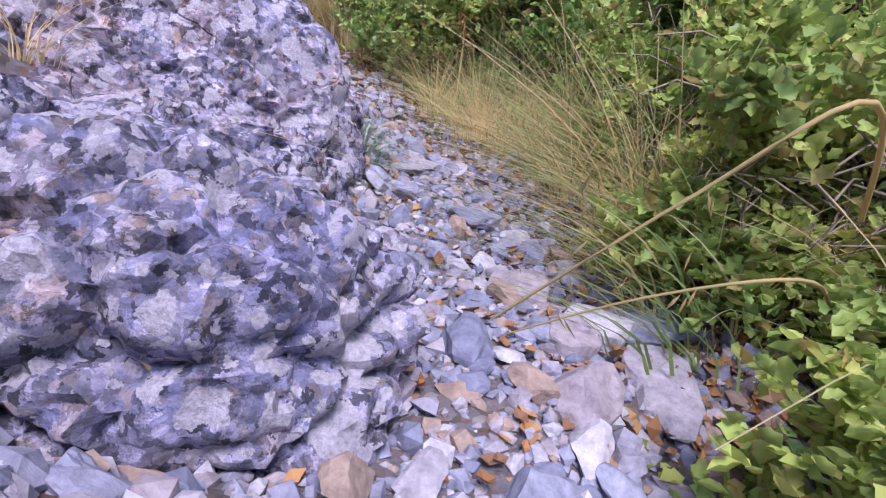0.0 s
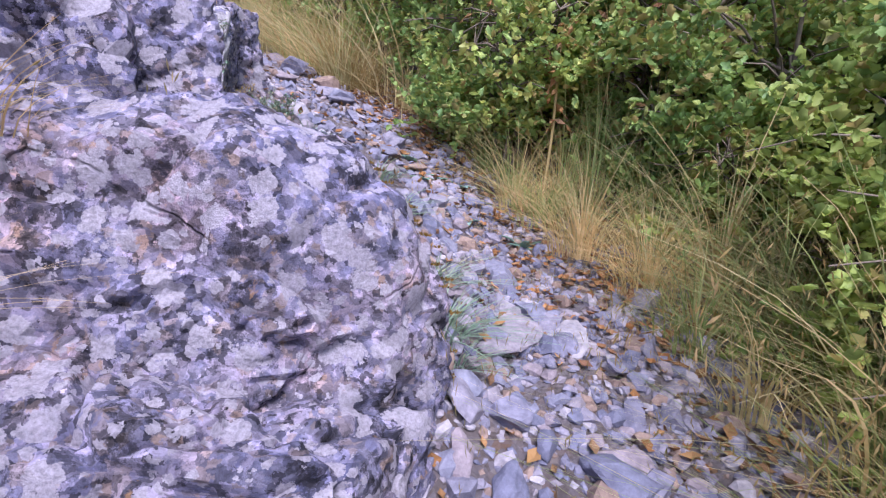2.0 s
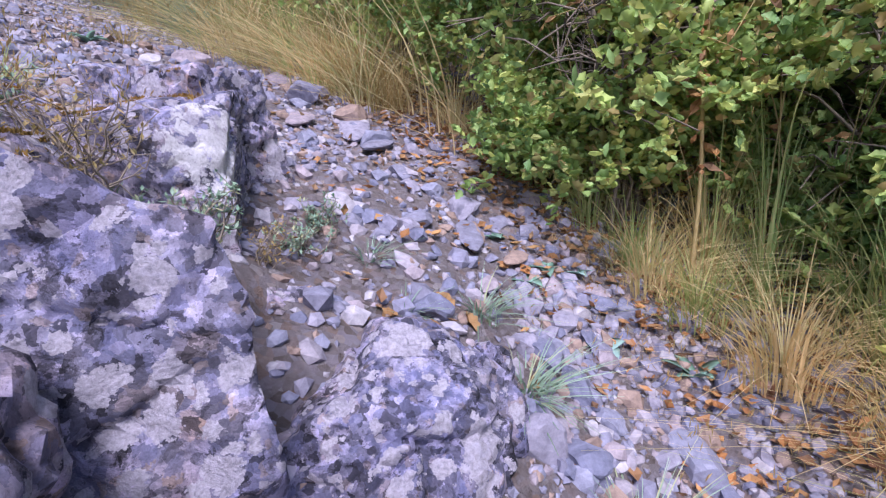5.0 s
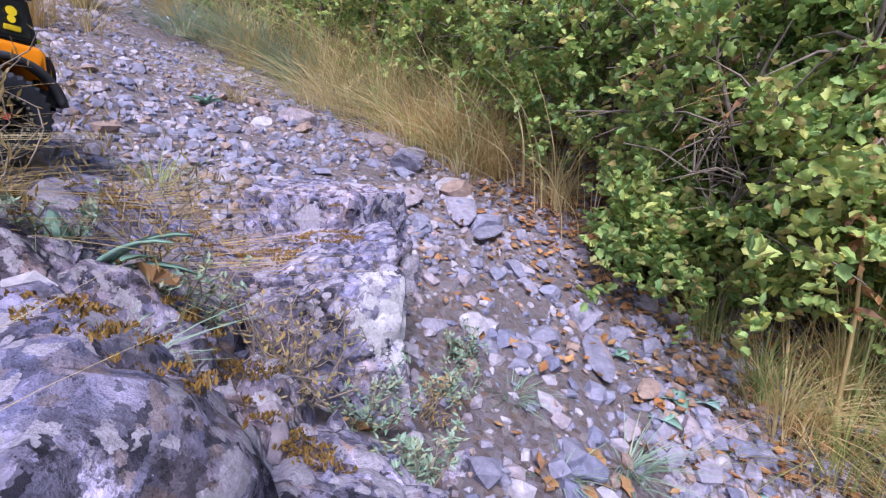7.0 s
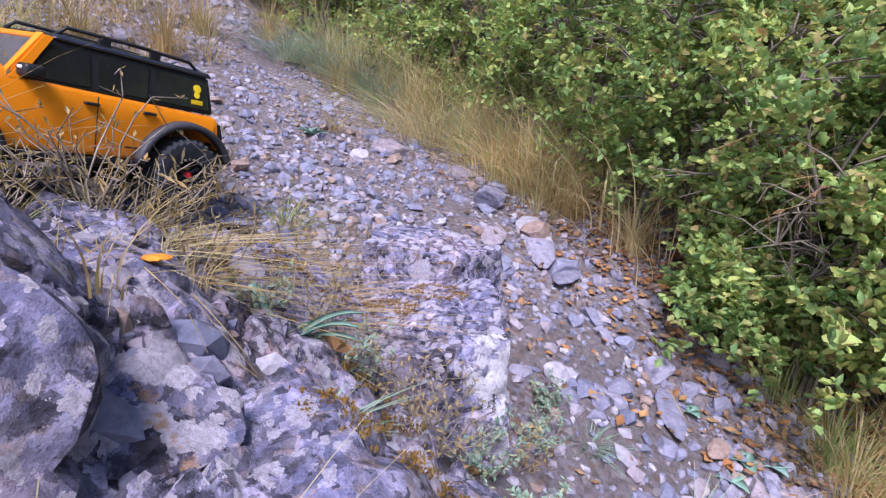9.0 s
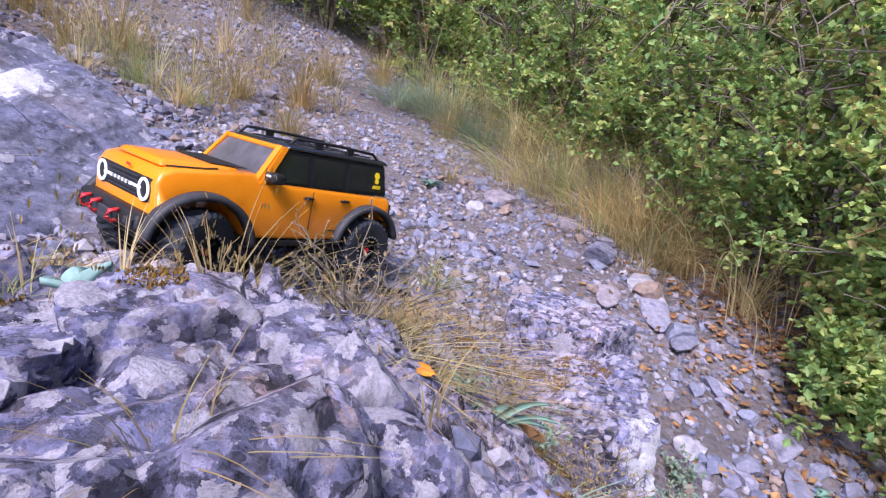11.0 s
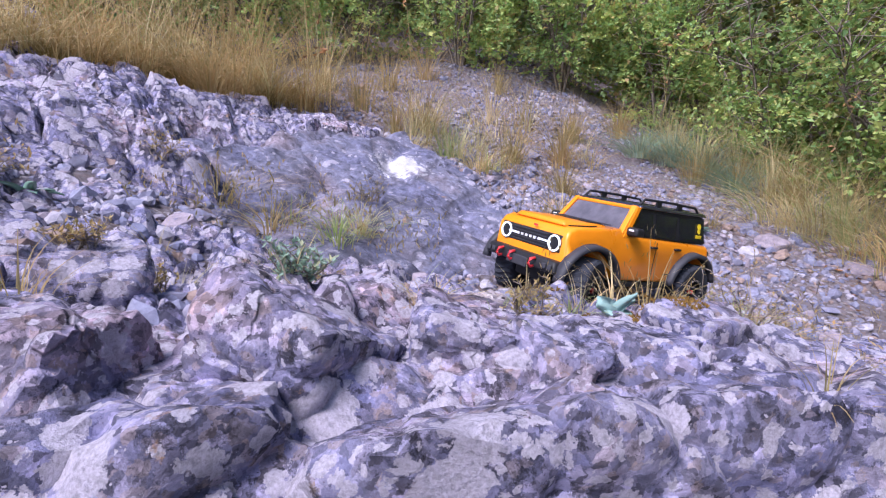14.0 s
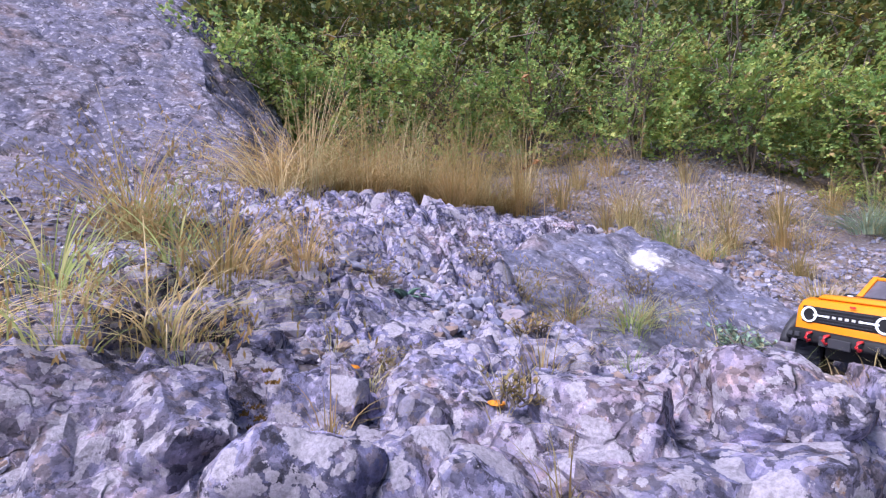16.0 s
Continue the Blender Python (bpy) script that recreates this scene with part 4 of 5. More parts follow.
for i, (x, y, h) in enumerate([(-1.08, -0.80, 0.17), (-1.14, -0.72, 0.15), (-1.22, -0.82, 0.2), (-1.05, -0.90, 0.16), (-1.32, -0.68, 0.2)]):
    tussock(x, y, 40, h, 0.14, 425 + i, M_GREEN if i % 2 == 0 else M_STRAW, GREENISH if i % 2 == 0 else STRAW, 0.1, (0.2, 0.1), 0.0018)
for i in range(46):
    k = rng.randrange(len(RIDGE) - 1)
    t = rng.random()
    x = RIDGE[k][0] + (RIDGE[k + 1][0] - RIDGE[k][0]) * t + rng.gauss(-0.02, 0.13)
    y = RIDGE[k][1] + (RIDGE[k + 1][1] - RIDGE[k][1]) * t + rng.gauss(0.0, 0.12)
    tussock(x, y, rng.randint(8, 22), rng.uniform(0.04, 0.10), 0.05, 440 + i, (M_DRY, M_STRAW, M_GREEN)[i % 3], "small tuft of thin grass rooted in a rock joint", 0, (0, 0), 0.0009, z=top(x, y) - 0.008)


# ---- loose stones ----
ICO = bmesh.new()
bmesh.ops.create_icosphere(ICO, subdivisions=1, radius=1.0)
ICO_V = np.array([q.co[:] for q in ICO.verts])
ICO_F = [tuple(q.index for q in p.verts) for p in ICO.faces]
ICO.free()
CHIP_V = np.array([(1, 0, 0.1), (0.1, 1, 0), (-1, 0.1, 0), (0, -1, -0.1), (0.1, 0.1, 1), (0, 0, -1)], float)
CHIP_F = [(0, 1, 4), (1, 2, 4), (2, 3, 4), (3, 0, 4), (1, 0, 5), (2, 1, 5), (3, 2, 5), (0, 3, 5)]


def stone_shape(rng, flat):
    k = np.array([[rng.uniform(0.72, 1.15)] for _ in ICO_V])
    v = ICO_V * k * np.array([1.0, rng.uniform(0.55, 0.9), flat])
    for _ in range(3):
        q = np.array([rng.gauss(0, 1), rng.gauss(0, 1), rng.gauss(0, 0.5)])
        q /= np.linalg.norm(q)
        c = v @ q
        v -= np.maximum(c - rng.uniform(0.35, 0.6), 0)[:, None] * q
    return v


rng = random.Random(7)
v, f = [], []
for i in range(56000):
    x, y = (rng.uniform(-2.9, 1.1), rng.uniform(-0.95, 2.6)) if i < 32000 else (rng.uniform(0.2, 0.95), rng.uniform(-0.6, 1.0)) if i < 42000 else (rng.uniform(-1.55, -0.2), rng.uniform(-0.7, 1.3)) if i < 53000 else (rng.uniform(-1.25, -0.55), rng.uniform(-1.05, -0.72))
    if x > 0.75 - 0.5 * max(0.0, y - 0.9) + 0.32 or noise.noise(Vector((x * 2.2, y * 2.2, 3.0))) < rng.uniform(-0.9, 0.0):
        continue
    s = min(0.034, (0.0055 if i >= 32000 else 0.0068) * math.exp(rng.gauss(0.35, 0.5)))
    if y < -0.55 and x < -0.4:
        s = min(0.010, s * 0.7)
    small = s < 0.0085
    sh = stone_shape(rng, rng.uniform(0.35, 0.8)) * s if not small else CHIP_V * np.array([[rng.uniform(0.6, 1.25)] for _ in CHIP_V]) * np.array([1.0, 0.8, rng.uniform(0.4, 0.8)]) * s
    m = slope_normal(x, y).to_track_quat("Z", "Y").to_matrix() @ Euler((rng.gauss(0, 0.25), rng.gauss(0, 0.25), rng.uniform(0, 6.28))).to_matrix()
    sh = sh @ np.array(m).T + np.array([x, y, height(x, y) + s * 0.15])
    k = len(v)
    v += [tuple(q) for q in sh]
    f += [tuple(j + k for j in t) for t in (CHIP_F if small else ICO_F)]
gravel = new("gravel", mesh_from("gravel", v, f, M_STONE))
tagged(gravel, "grey and lilac limestone gravel strewn over the path", "gravel", kind="stuff")



def block_shape(rng, flat):
    bm = bmesh.new()
    bmesh.ops.create_icosphere(bm, subdivisions=3, radius=1.0)
    wide = rng.uniform(0.6, 0.9)
    cuts = []
    for _ in range(9):
        q = Vector((rng.gauss(0, 1), rng.gauss(0, 1), rng.gauss(0, 0.8))).normalized()
        cuts.append((q, rng.uniform(0.5, 0.8)))
    off = Vector((rng.uniform(0, 90), 0, 0))
    for p in bm.verts:
        for q, d in cuts:
            k = p.co.dot(q) - d
            if k > 0:
                p.co -= q * k
        p.co *= 1 + 0.12 * noise.noise(p.co * 2.0 + off) + 0.05 * noise.noise(p.co * 6.0 + off)
        p.co.y *= wide
        p.co.z *= flat
    me = bpy.data.meshes.new("stone")
    bm.to_mesh(me)
    bm.free()
    me.materials.append(M_STONE)
    return me


rng = random.Random(9)
shapes = [block_shape(rng, fl) for fl in (0.35, 0.45, 0.6, 0.7, 0.5, 0.3, 0.65, 0.4)]


def stone(x, y, size, seed, lift=0.2, label="angular grey limestone stone lying on the path"):
    r = random.Random(seed)
    ob = new("stone", r.choice(shapes))
    q = slope_normal(x, y).to_track_quat("Z", "Y").to_matrix().to_4x4() @ Euler((r.gauss(0, 0.2), r.gauss(0, 0.2), r.uniform(0, 6.28))).to_matrix().to_4x4()
    ob.matrix_world = Matrix.Translation((x, y, height(x, y) + size * lift)) @ q @ Matrix.Scale(size, 4)
    return tagged(ob, label, "stone", "loose stones")


for i in range(290):
    x, y = (rng.uniform(-1.9, 0.75), rng.uniform(-0.5, 1.9)) if i < 150 else (rng.uniform(0.25, 0.85), rng.uniform(-0.55, 0.85))
    if x > 0.82 - 0.55 * max(0.0, y - 0.5):
        continue
    stone(x, y, rng.uniform(0.016, 0.042), 900 + i)
stone(-0.37, 1.58, 0.062, 3, 0.4, "pale rounded limestone block beside the path")
for i, (x, y, k) in enumerate([(0.12, 1.03, 0.055), (-0.07, 0.96, 0.035), (0.02, 1.0, 0.04), (0.33, 0.95, 0.05), (0.42, 0.72, 0.06), (0.47, 0.60, 0.05), (0.56, 0.30, 0.055), (0.22, 0.62, 0.05), (0.27, 0.75, 0.045), (-0.02, 1.20, 0.05), (-0.12, 1.33, 0.055), (-0.50, 1.75, 0.06), (-0.75, 1.70, 0.07), (0.10, 1.12, 0.045), (0.62, 0.10, 0.07), (0.72, 0.02, 0.075), (0.66, -0.12, 0.06), (0.76, 0.16, 0.06), (0.55, -0.06, 0.05), (0.60, -0.25, 0.05), (0.74, -0.20, 0.055)]):
    stone(x, y, k, 1300 + i, 0.12, "flat slab of lilac-grey limestone lying on the path")
stone(-0.20, 1.47, 0.06, 4, 0.35, "pale limestone block at the path's edge")

SLATE = block_shape(random.Random(77), 0.22)
for x, y, k, turn, sx in ((0.124, 1.003, 0.036, 35, 1.9), (0.20, 0.965, 0.026, 10, 1.2), (-0.203, 1.479, 0.075, 70, 1.5), (-0.175, 1.40, 0.06, 60, 1.6), (0.762, 0.015, 0.075, 15, 1.1), (0.770, -0.062, 0.06, 80, 1.2), (0.437, 0.511, 0.060, 25, 1.3), (0.529, 0.529, 0.036, 100, 1.5), (-0.30, 1.36, 0.05, 40, 1.3), (-0.10, 1.30, 0.045, 20, 1.4)):
    ob = new("stone", SLATE)
    q = slope_normal(x, y, 0.06).to_track_quat("Z", "Y").to_matrix().to_4x4()
    ob.matrix_world = Matrix.Translation((x, y, height(x, y) + 0.012)) @ q @ pose(0, 0, 0, 0, 0, turn) @ Matrix.Diagonal((k * sx, k, k, 1))
    tagged(ob, "thin flat slab of blue-grey slaty stone on the path", "stone", "loose stones")
for i, (x, y, k) in enumerate([(-0.079, 0.937, 0.040), (-0.383, 1.70, 0.055), (-0.686, 0.828, 0.045), (-0.641, 1.214, 0.035), (0.664, -0.026, 0.05), (0.26, 0.93, 0.028), (0.30, 0.90, 0.026), (0.34, 0.97, 0.03), (0.15, 0.86, 0.026)]):
    stone(x, y, k, 1400 + i, 0.3, "pale weathered limestone block on the path")
for i, (x, y, k) in enumerate([(-0.082, 0.837, 0.62), (0.035, 0.915, 0.68), (-0.101, 0.684, 0.75), (0.019, 0.813, 0.55), (-0.02, 0.88, 0.5), (-0.05, 0.75, 0.6), (-0.302, 1.211, 1.1), (-0.24, 1.28, 0.8), (-0.36, 1.16, 0.7)]):
    rubble(x, y, k, 2800 + i, 0.9)

# ---- dry leaves ----
rng = random.Random(11)
v, f = [], []
for i in range(32000):
    x, y = rng.uniform(-0.6, 1.05), rng.uniform(-0.4, 2.1)
    e = 0.82 - 0.72 * max(0.0, y - 0.45)
    if y < -0.3 or abs(x - e - 0.07) > rng.expovariate(6.0 if x < e + 0.07 else 3.5):
        continue
    n = slope_normal(x, y)
    d = Vector((rng.gauss(0, 1), rng.gauss(0, 1), rng.gauss(0, 0.35)))
    s = rng.uniform(0.014, 0.03)
    leaf_batch(v, f, Vector((x, y, height(x, y) + rng.uniform(0.004, 0.014))), d, n + Vector((rng.gauss(0, 0.3), rng.gauss(0, 0.3), 0)), s, s * 0.6, 0.3)
litter = new("leaf_litter", mesh_from("leaf_litter", v, f, M_LITTER))
tagged(litter, "fallen orange-brown oak leaves scattered on the ground", "leaf litter", kind="stuff")


# a few large single leaves
for i, (x, y, k) in enumerate([(-0.31, 0.49, 0.042), (0.11, 0.77, 0.036), (0.14, 0.75, 0.034), (0.09, 0.74, 0.032), (0.04, 0.72, 0.034), (0.33, 0.88, 0.03), (0.70, -0.10, 0.04), (0.60, -0.16, 0.035), (0.78, -0.12, 0.04), (0.52, 0.03, 0.035), (0.66, 0.12, 0.035), (-0.15, 0.60, 0.03)]):
    r = random.Random(3000 + i)
    v, f = [], []
    leaf_batch(v, f, Vector((0, 0, 0)), Vector((1, 0, 0.1)), Vector((0, 0, 1)), k, k * 0.62, 0.22, True)
    ob = new("fallen_leaf", mesh_from("fallen_leaf", v, f, M_LITTER))
    ob.matrix_world = Matrix.Translation((x, y, top(x, y) + 0.004)) @ slope_normal(x, y).to_track_quat("Z", "Y").to_matrix().to_4x4() @ pose(0, 0, 0, 0, 0, r.uniform(0, 360))
    tagged(ob, "single fallen orange-brown oak leaf lying on the stones", "leaf", "single fallen leaves")


# ---- moss and orange lichen on the rocks ----
M_MOSS = leaf_material("dry_moss", [(0.20, 0.11, 0.028), (0.14, 0.08, 0.022), (0.27, 0.16, 0.045), (0.10, 0.07, 0.025)], 0.95, 0.1)
M_ORANGE_LICHEN = plain("orange_lichen", (0.62, 0.23, 0.03), 0.9, 0, 0.4, 160, 0.1)


def moss(x, y, rx, ry, seed):
    """A low cushion of many short shoots that follows the rock under it."""
    r = random.Random(seed)
    v, f = [], []
    for _ in range(int(1500 * rx * ry / 0.003)):
        a, d = r.uniform(0, 6.28), math.sqrt(r.random())
        px, py = x + rx * d * math.cos(a), y + ry * d * math.sin(a)
        if noise.noise(Vector((px * 22, py * 22, seed))) < -0.15 * (1.6 - d):
            continue
        p = Vector((px, py, top(px, py) - 0.002))
        leaf_batch(v, f, p, Vector((r.gauss(0, 0.7), r.gauss(0, 0.7), 1)), Vector((r.gauss(0, 1), r.gauss(0, 1), 0.1)), r.uniform(0.003, 0.006), 0.0022, 0.2, None)
    tagged(new("moss", mesh_from("moss", v, f, M_MOSS)), "dry orange-brown moss cushion between the rocks", "moss", "moss cushions", "stuff")


for i, (x, y, rx, ry) in enumerate([(-0.30, 0.515, 0.06, 0.03), (-0.34, 0.74, 0.05, 0.03), (-0.28, 0.80, 0.05, 0.03), (-0.37, 0.66, 0.04, 0.03), (-0.24, 0.50, 0.05, 0.03), (-0.47, 0.62, 0.07, 0.05), (-0.52, 0.16, 0.04, 0.03), (-0.44, 0.50, 0.06, 0.04), (-0.20, 0.36, 0.06, 0.04), (-0.15, 0.44, 0.04, 0.03), (0.30, 0.35, 0.07, 0.05), (-0.95, -0.62, 0.03, 0.02), (-0.56, 0.20, 0.05, 0.03), (-0.62, 0.12, 0.03, 0.02)]):
    moss(x, y, rx, ry, 40 + i)
for i, (x, y, k) in enumerate([(-0.389, 0.372, 0.009), (-0.375, 0.352, 0.010), (-0.44, 0.14, 0.007), (-0.83, -0.42, 0.010), (-0.72, -0.30, 0.008), (-1.02, -0.50, 0.010)]):
    bm = bmesh.new()
    bmesh.ops.create_icosphere(bm, subdivisions=3, radius=1.0)
    for p in bm.verts:
        w = 1 + 0.35 * noise.noise(p.co * 2.5 + Vector((i * 9, 0, 0)))
        p.co = Vector((p.co.x * k * w, p.co.y * k * w * 0.8, p.co.z * k * 0.22 * w))
    me = bpy.data.meshes.new("lichen")
    bm.to_mesh(me)
    bm.free()
    me.materials.append(M_ORANGE_LICHEN)
    ob = new("lichen", me)
    ob.location = (x, y, top(x, y) - 0.003)
    tagged(ob, "bright orange crust of lichen on a limestone rock", "lichen", "orange lichens")


# ---- single plants ----
def strap_plant(x, y, leaves, length, width, seed, mat, name, label, category, curl=0.5, thick=0.002, z=None, rise=(0.45, 1.1)):
    rng = random.Random(seed)
    root = new(name)
    root.location = (x, y, height(x, y) if z is None else z)
    for i in range(leaves):
        a = 2 * math.pi * (i * 0.382 + 0.1 * rng.random())
        d = Vector((math.cos(a), math.sin(a), 0))
        s = Vector((-d.y, d.x, 0))
        ln, up = length * rng.uniform(0.7, 1.1), rng.uniform(*rise)
        bm = bmesh.new()
        rows, n = [], 7
        for k in range(n + 1):
            t = k / n
            c = d * ln * t + Vector((0, 0, ln * (up * t - curl * t * t)))
            w = width * math.sin(math.pi * min(1.0, 0.18 + 0.82 * t) ** 0.8) * 0.5 + 0.0008
            rows.append([bm.verts.new(c - s * w + Vector((0, 0, w * 0.35))), bm.verts.new(c - Vector((0, 0, thick))), bm.verts.new(c + s * w + Vector((0, 0, w * 0.35))), bm.verts.new(c)])
        for p, q in zip(rows, rows[1:]):
            for e in range(4):
                bm.faces.new((p[e], p[(e + 1) % 4], q[(e + 1) % 4], q[e]))
        bm.faces.new(rows[-1])
        bmesh.ops.recalc_face_normals(bm, faces=bm.faces[:])
        part("leaf", bm, mat, root, smooth=True)
    return tagged(root, label, category)


M_SUCC = plain("pale_succulent", (0.26, 0.40, 0.38), 0.7, 0, 0.25, 50, 0.3)
M_STRAP = plain("blue_green_leaf", (0.18, 0.31, 0.25), 0.55, 0, 0.3, 50, 0.35)
strap_plant(-0.585, 0.165, 11, 0.027, 0.026, 1, M_SUCC, "succulent", "pale blue-green succulent rosette growing in a rock cleft", "succulent", 0.35, 0.005, top(-0.585, 0.165) - 0.006, (0.6, 1.9))
strap_plant(-0.353, 0.470, 10, 0.085, 0.016, 2, M_STRAP, "leafy_plant", "blue-green plant with long strap leaves between the rocks", "plant", 0.75, 0.002, min(top(-0.353, 0.470), 0.130) - 0.010, (0.9, 1.7))
strap_plant(-0.95, 1.52, 10, 0.05, 0.016, 3, M_STRAP, "leafy_plant", "small green leafy plant among the gravel", "plant", 0.5)
strap_plant(-1.28, -0.30, 9, 0.05, 0.014, 4, M_STRAP, "leafy_plant", "small green leafy plant among the gravel", "plant", 0.5)
for i, (x, y) in enumerate([(0.214, 0.933), (0.302, 1.019), (0.16, 1.05), (0.33, 0.86), (0.25, 0.99)]):
    strap_plant(x, y, 5, 0.036, 0.024, 20 + i, M_SUCC if i % 2 else M_STRAP, "leafy_plant", "flat rosette of broad grey-green leaves among the stones", "plant", 0.35, 0.0012, None, (0.25, 0.6))
strap_plant(0.46, 0.86, 7, 0.05, 0.016, 5, M_STRAP, "leafy_plant", "small green leafy plant at the path's edge", "plant", 0.5)


def stalk(points, radius, seed, label, leaves=0, name="dry_stalk"):
    rng = random.Random(seed)
    root = new(name)
    pts = [Vector(p) for p in points]
    # rounded through the given points
    fine = []
    for i in range(len(pts) - 1):
        p0, p1, p2, p3 = pts[max(i - 1, 0)], pts[i], pts[i + 1], pts[min(i + 2, len(pts) - 1)]
        for k in range(6):
            t = k / 6
            fine.append(0.5 * (2 * p1 + (p2 - p0) * t + (2 * p0 - 5 * p1 + 4 * p2 - p3) * t * t + (3 * p1 - p0 - 3 * p2 + p3) * t**3))
    fine.append(pts[-1])
    v, f = [], []
    tube(v, f, fine, [radius * (1.1 - 0.7 * i / len(fine)) for i in range(len(fine))], 6)
    new("stem", mesh_from("stem", v, f, M_DRY, True)).parent = root
    if leaves:
        v, f = [], []
        for _ in range(leaves):
            p = fine[int(len(fine) * rng.uniform(0.35, 0.99))]
            d = Vector((rng.gauss(0, 1), rng.gauss(0, 1), rng.gauss(-0.6, 0.5)))
            s = rng.uniform(0.02, 0.04)
            leaf_batch(v, f, p, d, Vector((rng.gauss(0, 1), rng.gauss(0, 1), 0.4)), s, s * 0.45, 0.5)
            leaf_batch(v, f, p + d.normalized() * s, d + Vector((rng.gauss(0, 1), rng.gauss(0, 1), -0.5)), Vector((0, 0, 1)), s * 0.7, s * 0.35, 0.5)
        h = tagged(new("withered_foliage", mesh_from("withered_foliage", v, f, M_LITTER)), kind="stuff")
        h.parent = root
    return tagged(root, label, "dry stalk", "dry stalks")


W = "tall withered weed stalk with curled brown leaves"
g = height(0.50, 1.02)
stalk([(0.50, 1.02, g - 0.02), (0.505, 1.02, g + 0.2), (0.50, 1.03, g + 0.42), (0.515, 1.02, g + 0.66)], 0.004, 1, W, 26)
g = height(0.60, 1.00)
stalk([(0.60, 1.00, g - 0.02), (0.61, 1.01, g + 0.2), (0.62, 1.0, g + 0.5)], 0.002, 2, W, 6)
for i in range(16):
    rng = random.Random(70 + i)
    x = rng.uniform(0.28, 0.75)
    y = 1.32 - 0.75 * (x - 0.28) + rng.uniform(-0.06, 0.1)
    g = height(x, y)
    a = rng.uniform(-0.14, 0.14)
    stalk([(x, y, g - 0.02), (x + a * 0.3, y, g + 0.2), (x + a, y - 0.04, g + rng.uniform(0.36, 0.52)), (x + a * 2.2, y - 0.1, g + rng.uniform(0.4, 0.5))], 0.0014, 80 + i, "thin straw-coloured grass stalk beside the shrubs", 2)
for i in range(14):
    rng = random.Random(110 + i)
    x, y = rng.uniform(-2.5, -0.4), 0.0
    y = 2.2 + 0.3 * rng.random() if x > -1.9 else 1.2 + rng.uniform(-0.8, 0.8)
    g = height(x, y)
    a = rng.uniform(-0.2, 0.2)
    stalk([(x, y, g - 0.02), (x + a * 0.3, y, g + 0.22), (x + a, y - 0.05, g + rng.uniform(0.42, 0.6)), (x + a * 2.5, y - 0.1, g + rng.uniform(0.4, 0.6))], 0.0016, 120 + i, "thin straw-coloured grass stalk on the slope", 3)
stalk([(0.86, -0.16, -0.42), (0.74, -0.30, -0.36), (0.66, -0.28, -0.42), (0.55, -0.22, -0.53)], 0.0022, 150, "arching straw stalk leaning over the path")
stalk([(0.88, -0.12, -0.50), (0.76, -0.24, -0.47), (0.66, -0.22, -0.50), (0.57, -0.18, -0.55)], 0.0018, 151, "arching straw stalk leaning over the path")


def herb(x, y, size, seed, leafy, label="low wiry grey herb growing in a rock joint"):
    rng = random.Random(seed)
    root = new("herb")
    root.location = (x, y, top(x, y) - 0.01)
    v, f, lv, lf = [], [], [], []
    for _ in range(16):
        a = rng.uniform(0, 6.28)
        d = Vector((math.cos(a) * 0.7, math.sin(a) * 0.7, rng.uniform(0.5, 1.3)))
        p = [Vector((rng.gauss(0, 0.008), rng.gauss(0, 0.008), 0))]
        for k in range(5):
            p.append(p[-1] + (d + Vector((rng.gauss(0, 0.4), rng.gauss(0, 0.4), rng.gauss(0, 0.25)))) * size * 0.2)
            if k > 0:
                e = p[-1] + Vector((rng.gauss(0, 1), rng.gauss(0, 1), rng.gauss(0.5, 0.6))) * size * 0.17
                tube(v, f, [p[-1], e], [0.0006, 0.0004], 3)
                for t in range(7 if leafy else 2):
                    leaf_batch(lv, lf, p[-1].lerp(e, rng.random()), Vector((rng.gauss(0, 1), rng.gauss(0, 1), rng.gauss(0.4, 0.8))), Vector((0, 0, 1)), 0.008, 0.0035)
        tube(v, f, p, [0.0011, 0.001, 0.0009, 0.0008, 0.0006, 0.0005], 4)
    new("stem", mesh_from("stem", v, f, M_HERB, True)).parent = root
    tagged(new("foliage", mesh_from("foliage", lv, lf, M_BLUE if leafy else M_DRY)), kind="stuff").parent = root
    return tagged(root, label, "herb", "herbs among the rocks")


for i, (x, y, k, g) in enumerate([(-0.36, 0.56, 0.12, 0), (-0.30, 0.54, 0.10, 1), (-0.22, 0.57, 0.11, 0), (-0.16, 0.62, 0.10, 1), (-0.12, 0.70, 0.09, 0), (-0.10, 0.78, 0.08, 1), (-0.19, 0.55, 0.12, 0), (-0.45, 0.47, 0.13, 0), (-0.49, 0.40, 0.14, 0), (-0.53, 0.48, 0.16, 0), (-0.08, 0.52, 0.08, 1), (-0.40, 0.50, 0.1, 1), (-0.62, 0.40, 0.16, 0), (-0.10, 0.86, 0.07, 1), (-0.66, 0.10, 0.07, 1), (-0.70, 0.20, 0.08, 0), (-0.84, -0.08, 0.07, 1), (-0.98, -0.22, 0.08, 0), (-0.74, -0.16, 0.08, 1), (-0.60, 0.0, 0.09, 0), (-1.0, -0.45, 0.08, 1), (-0.92, -0.30, 0.07, 0), (-0.80, -0.42, 0.07, 1), (-1.25, 0.30, 0.12, 0), (-1.34, -0.10, 0.14, 0), (-1.45, -0.5, 0.16, 0), (-1.3, -0.35, 0.12, 1)]):
    herb(x, y, (0.6 if x > -0.55 else 0.34) * k, 600 + i, g == 1 and (x > -0.5 or i % 3 == 0))

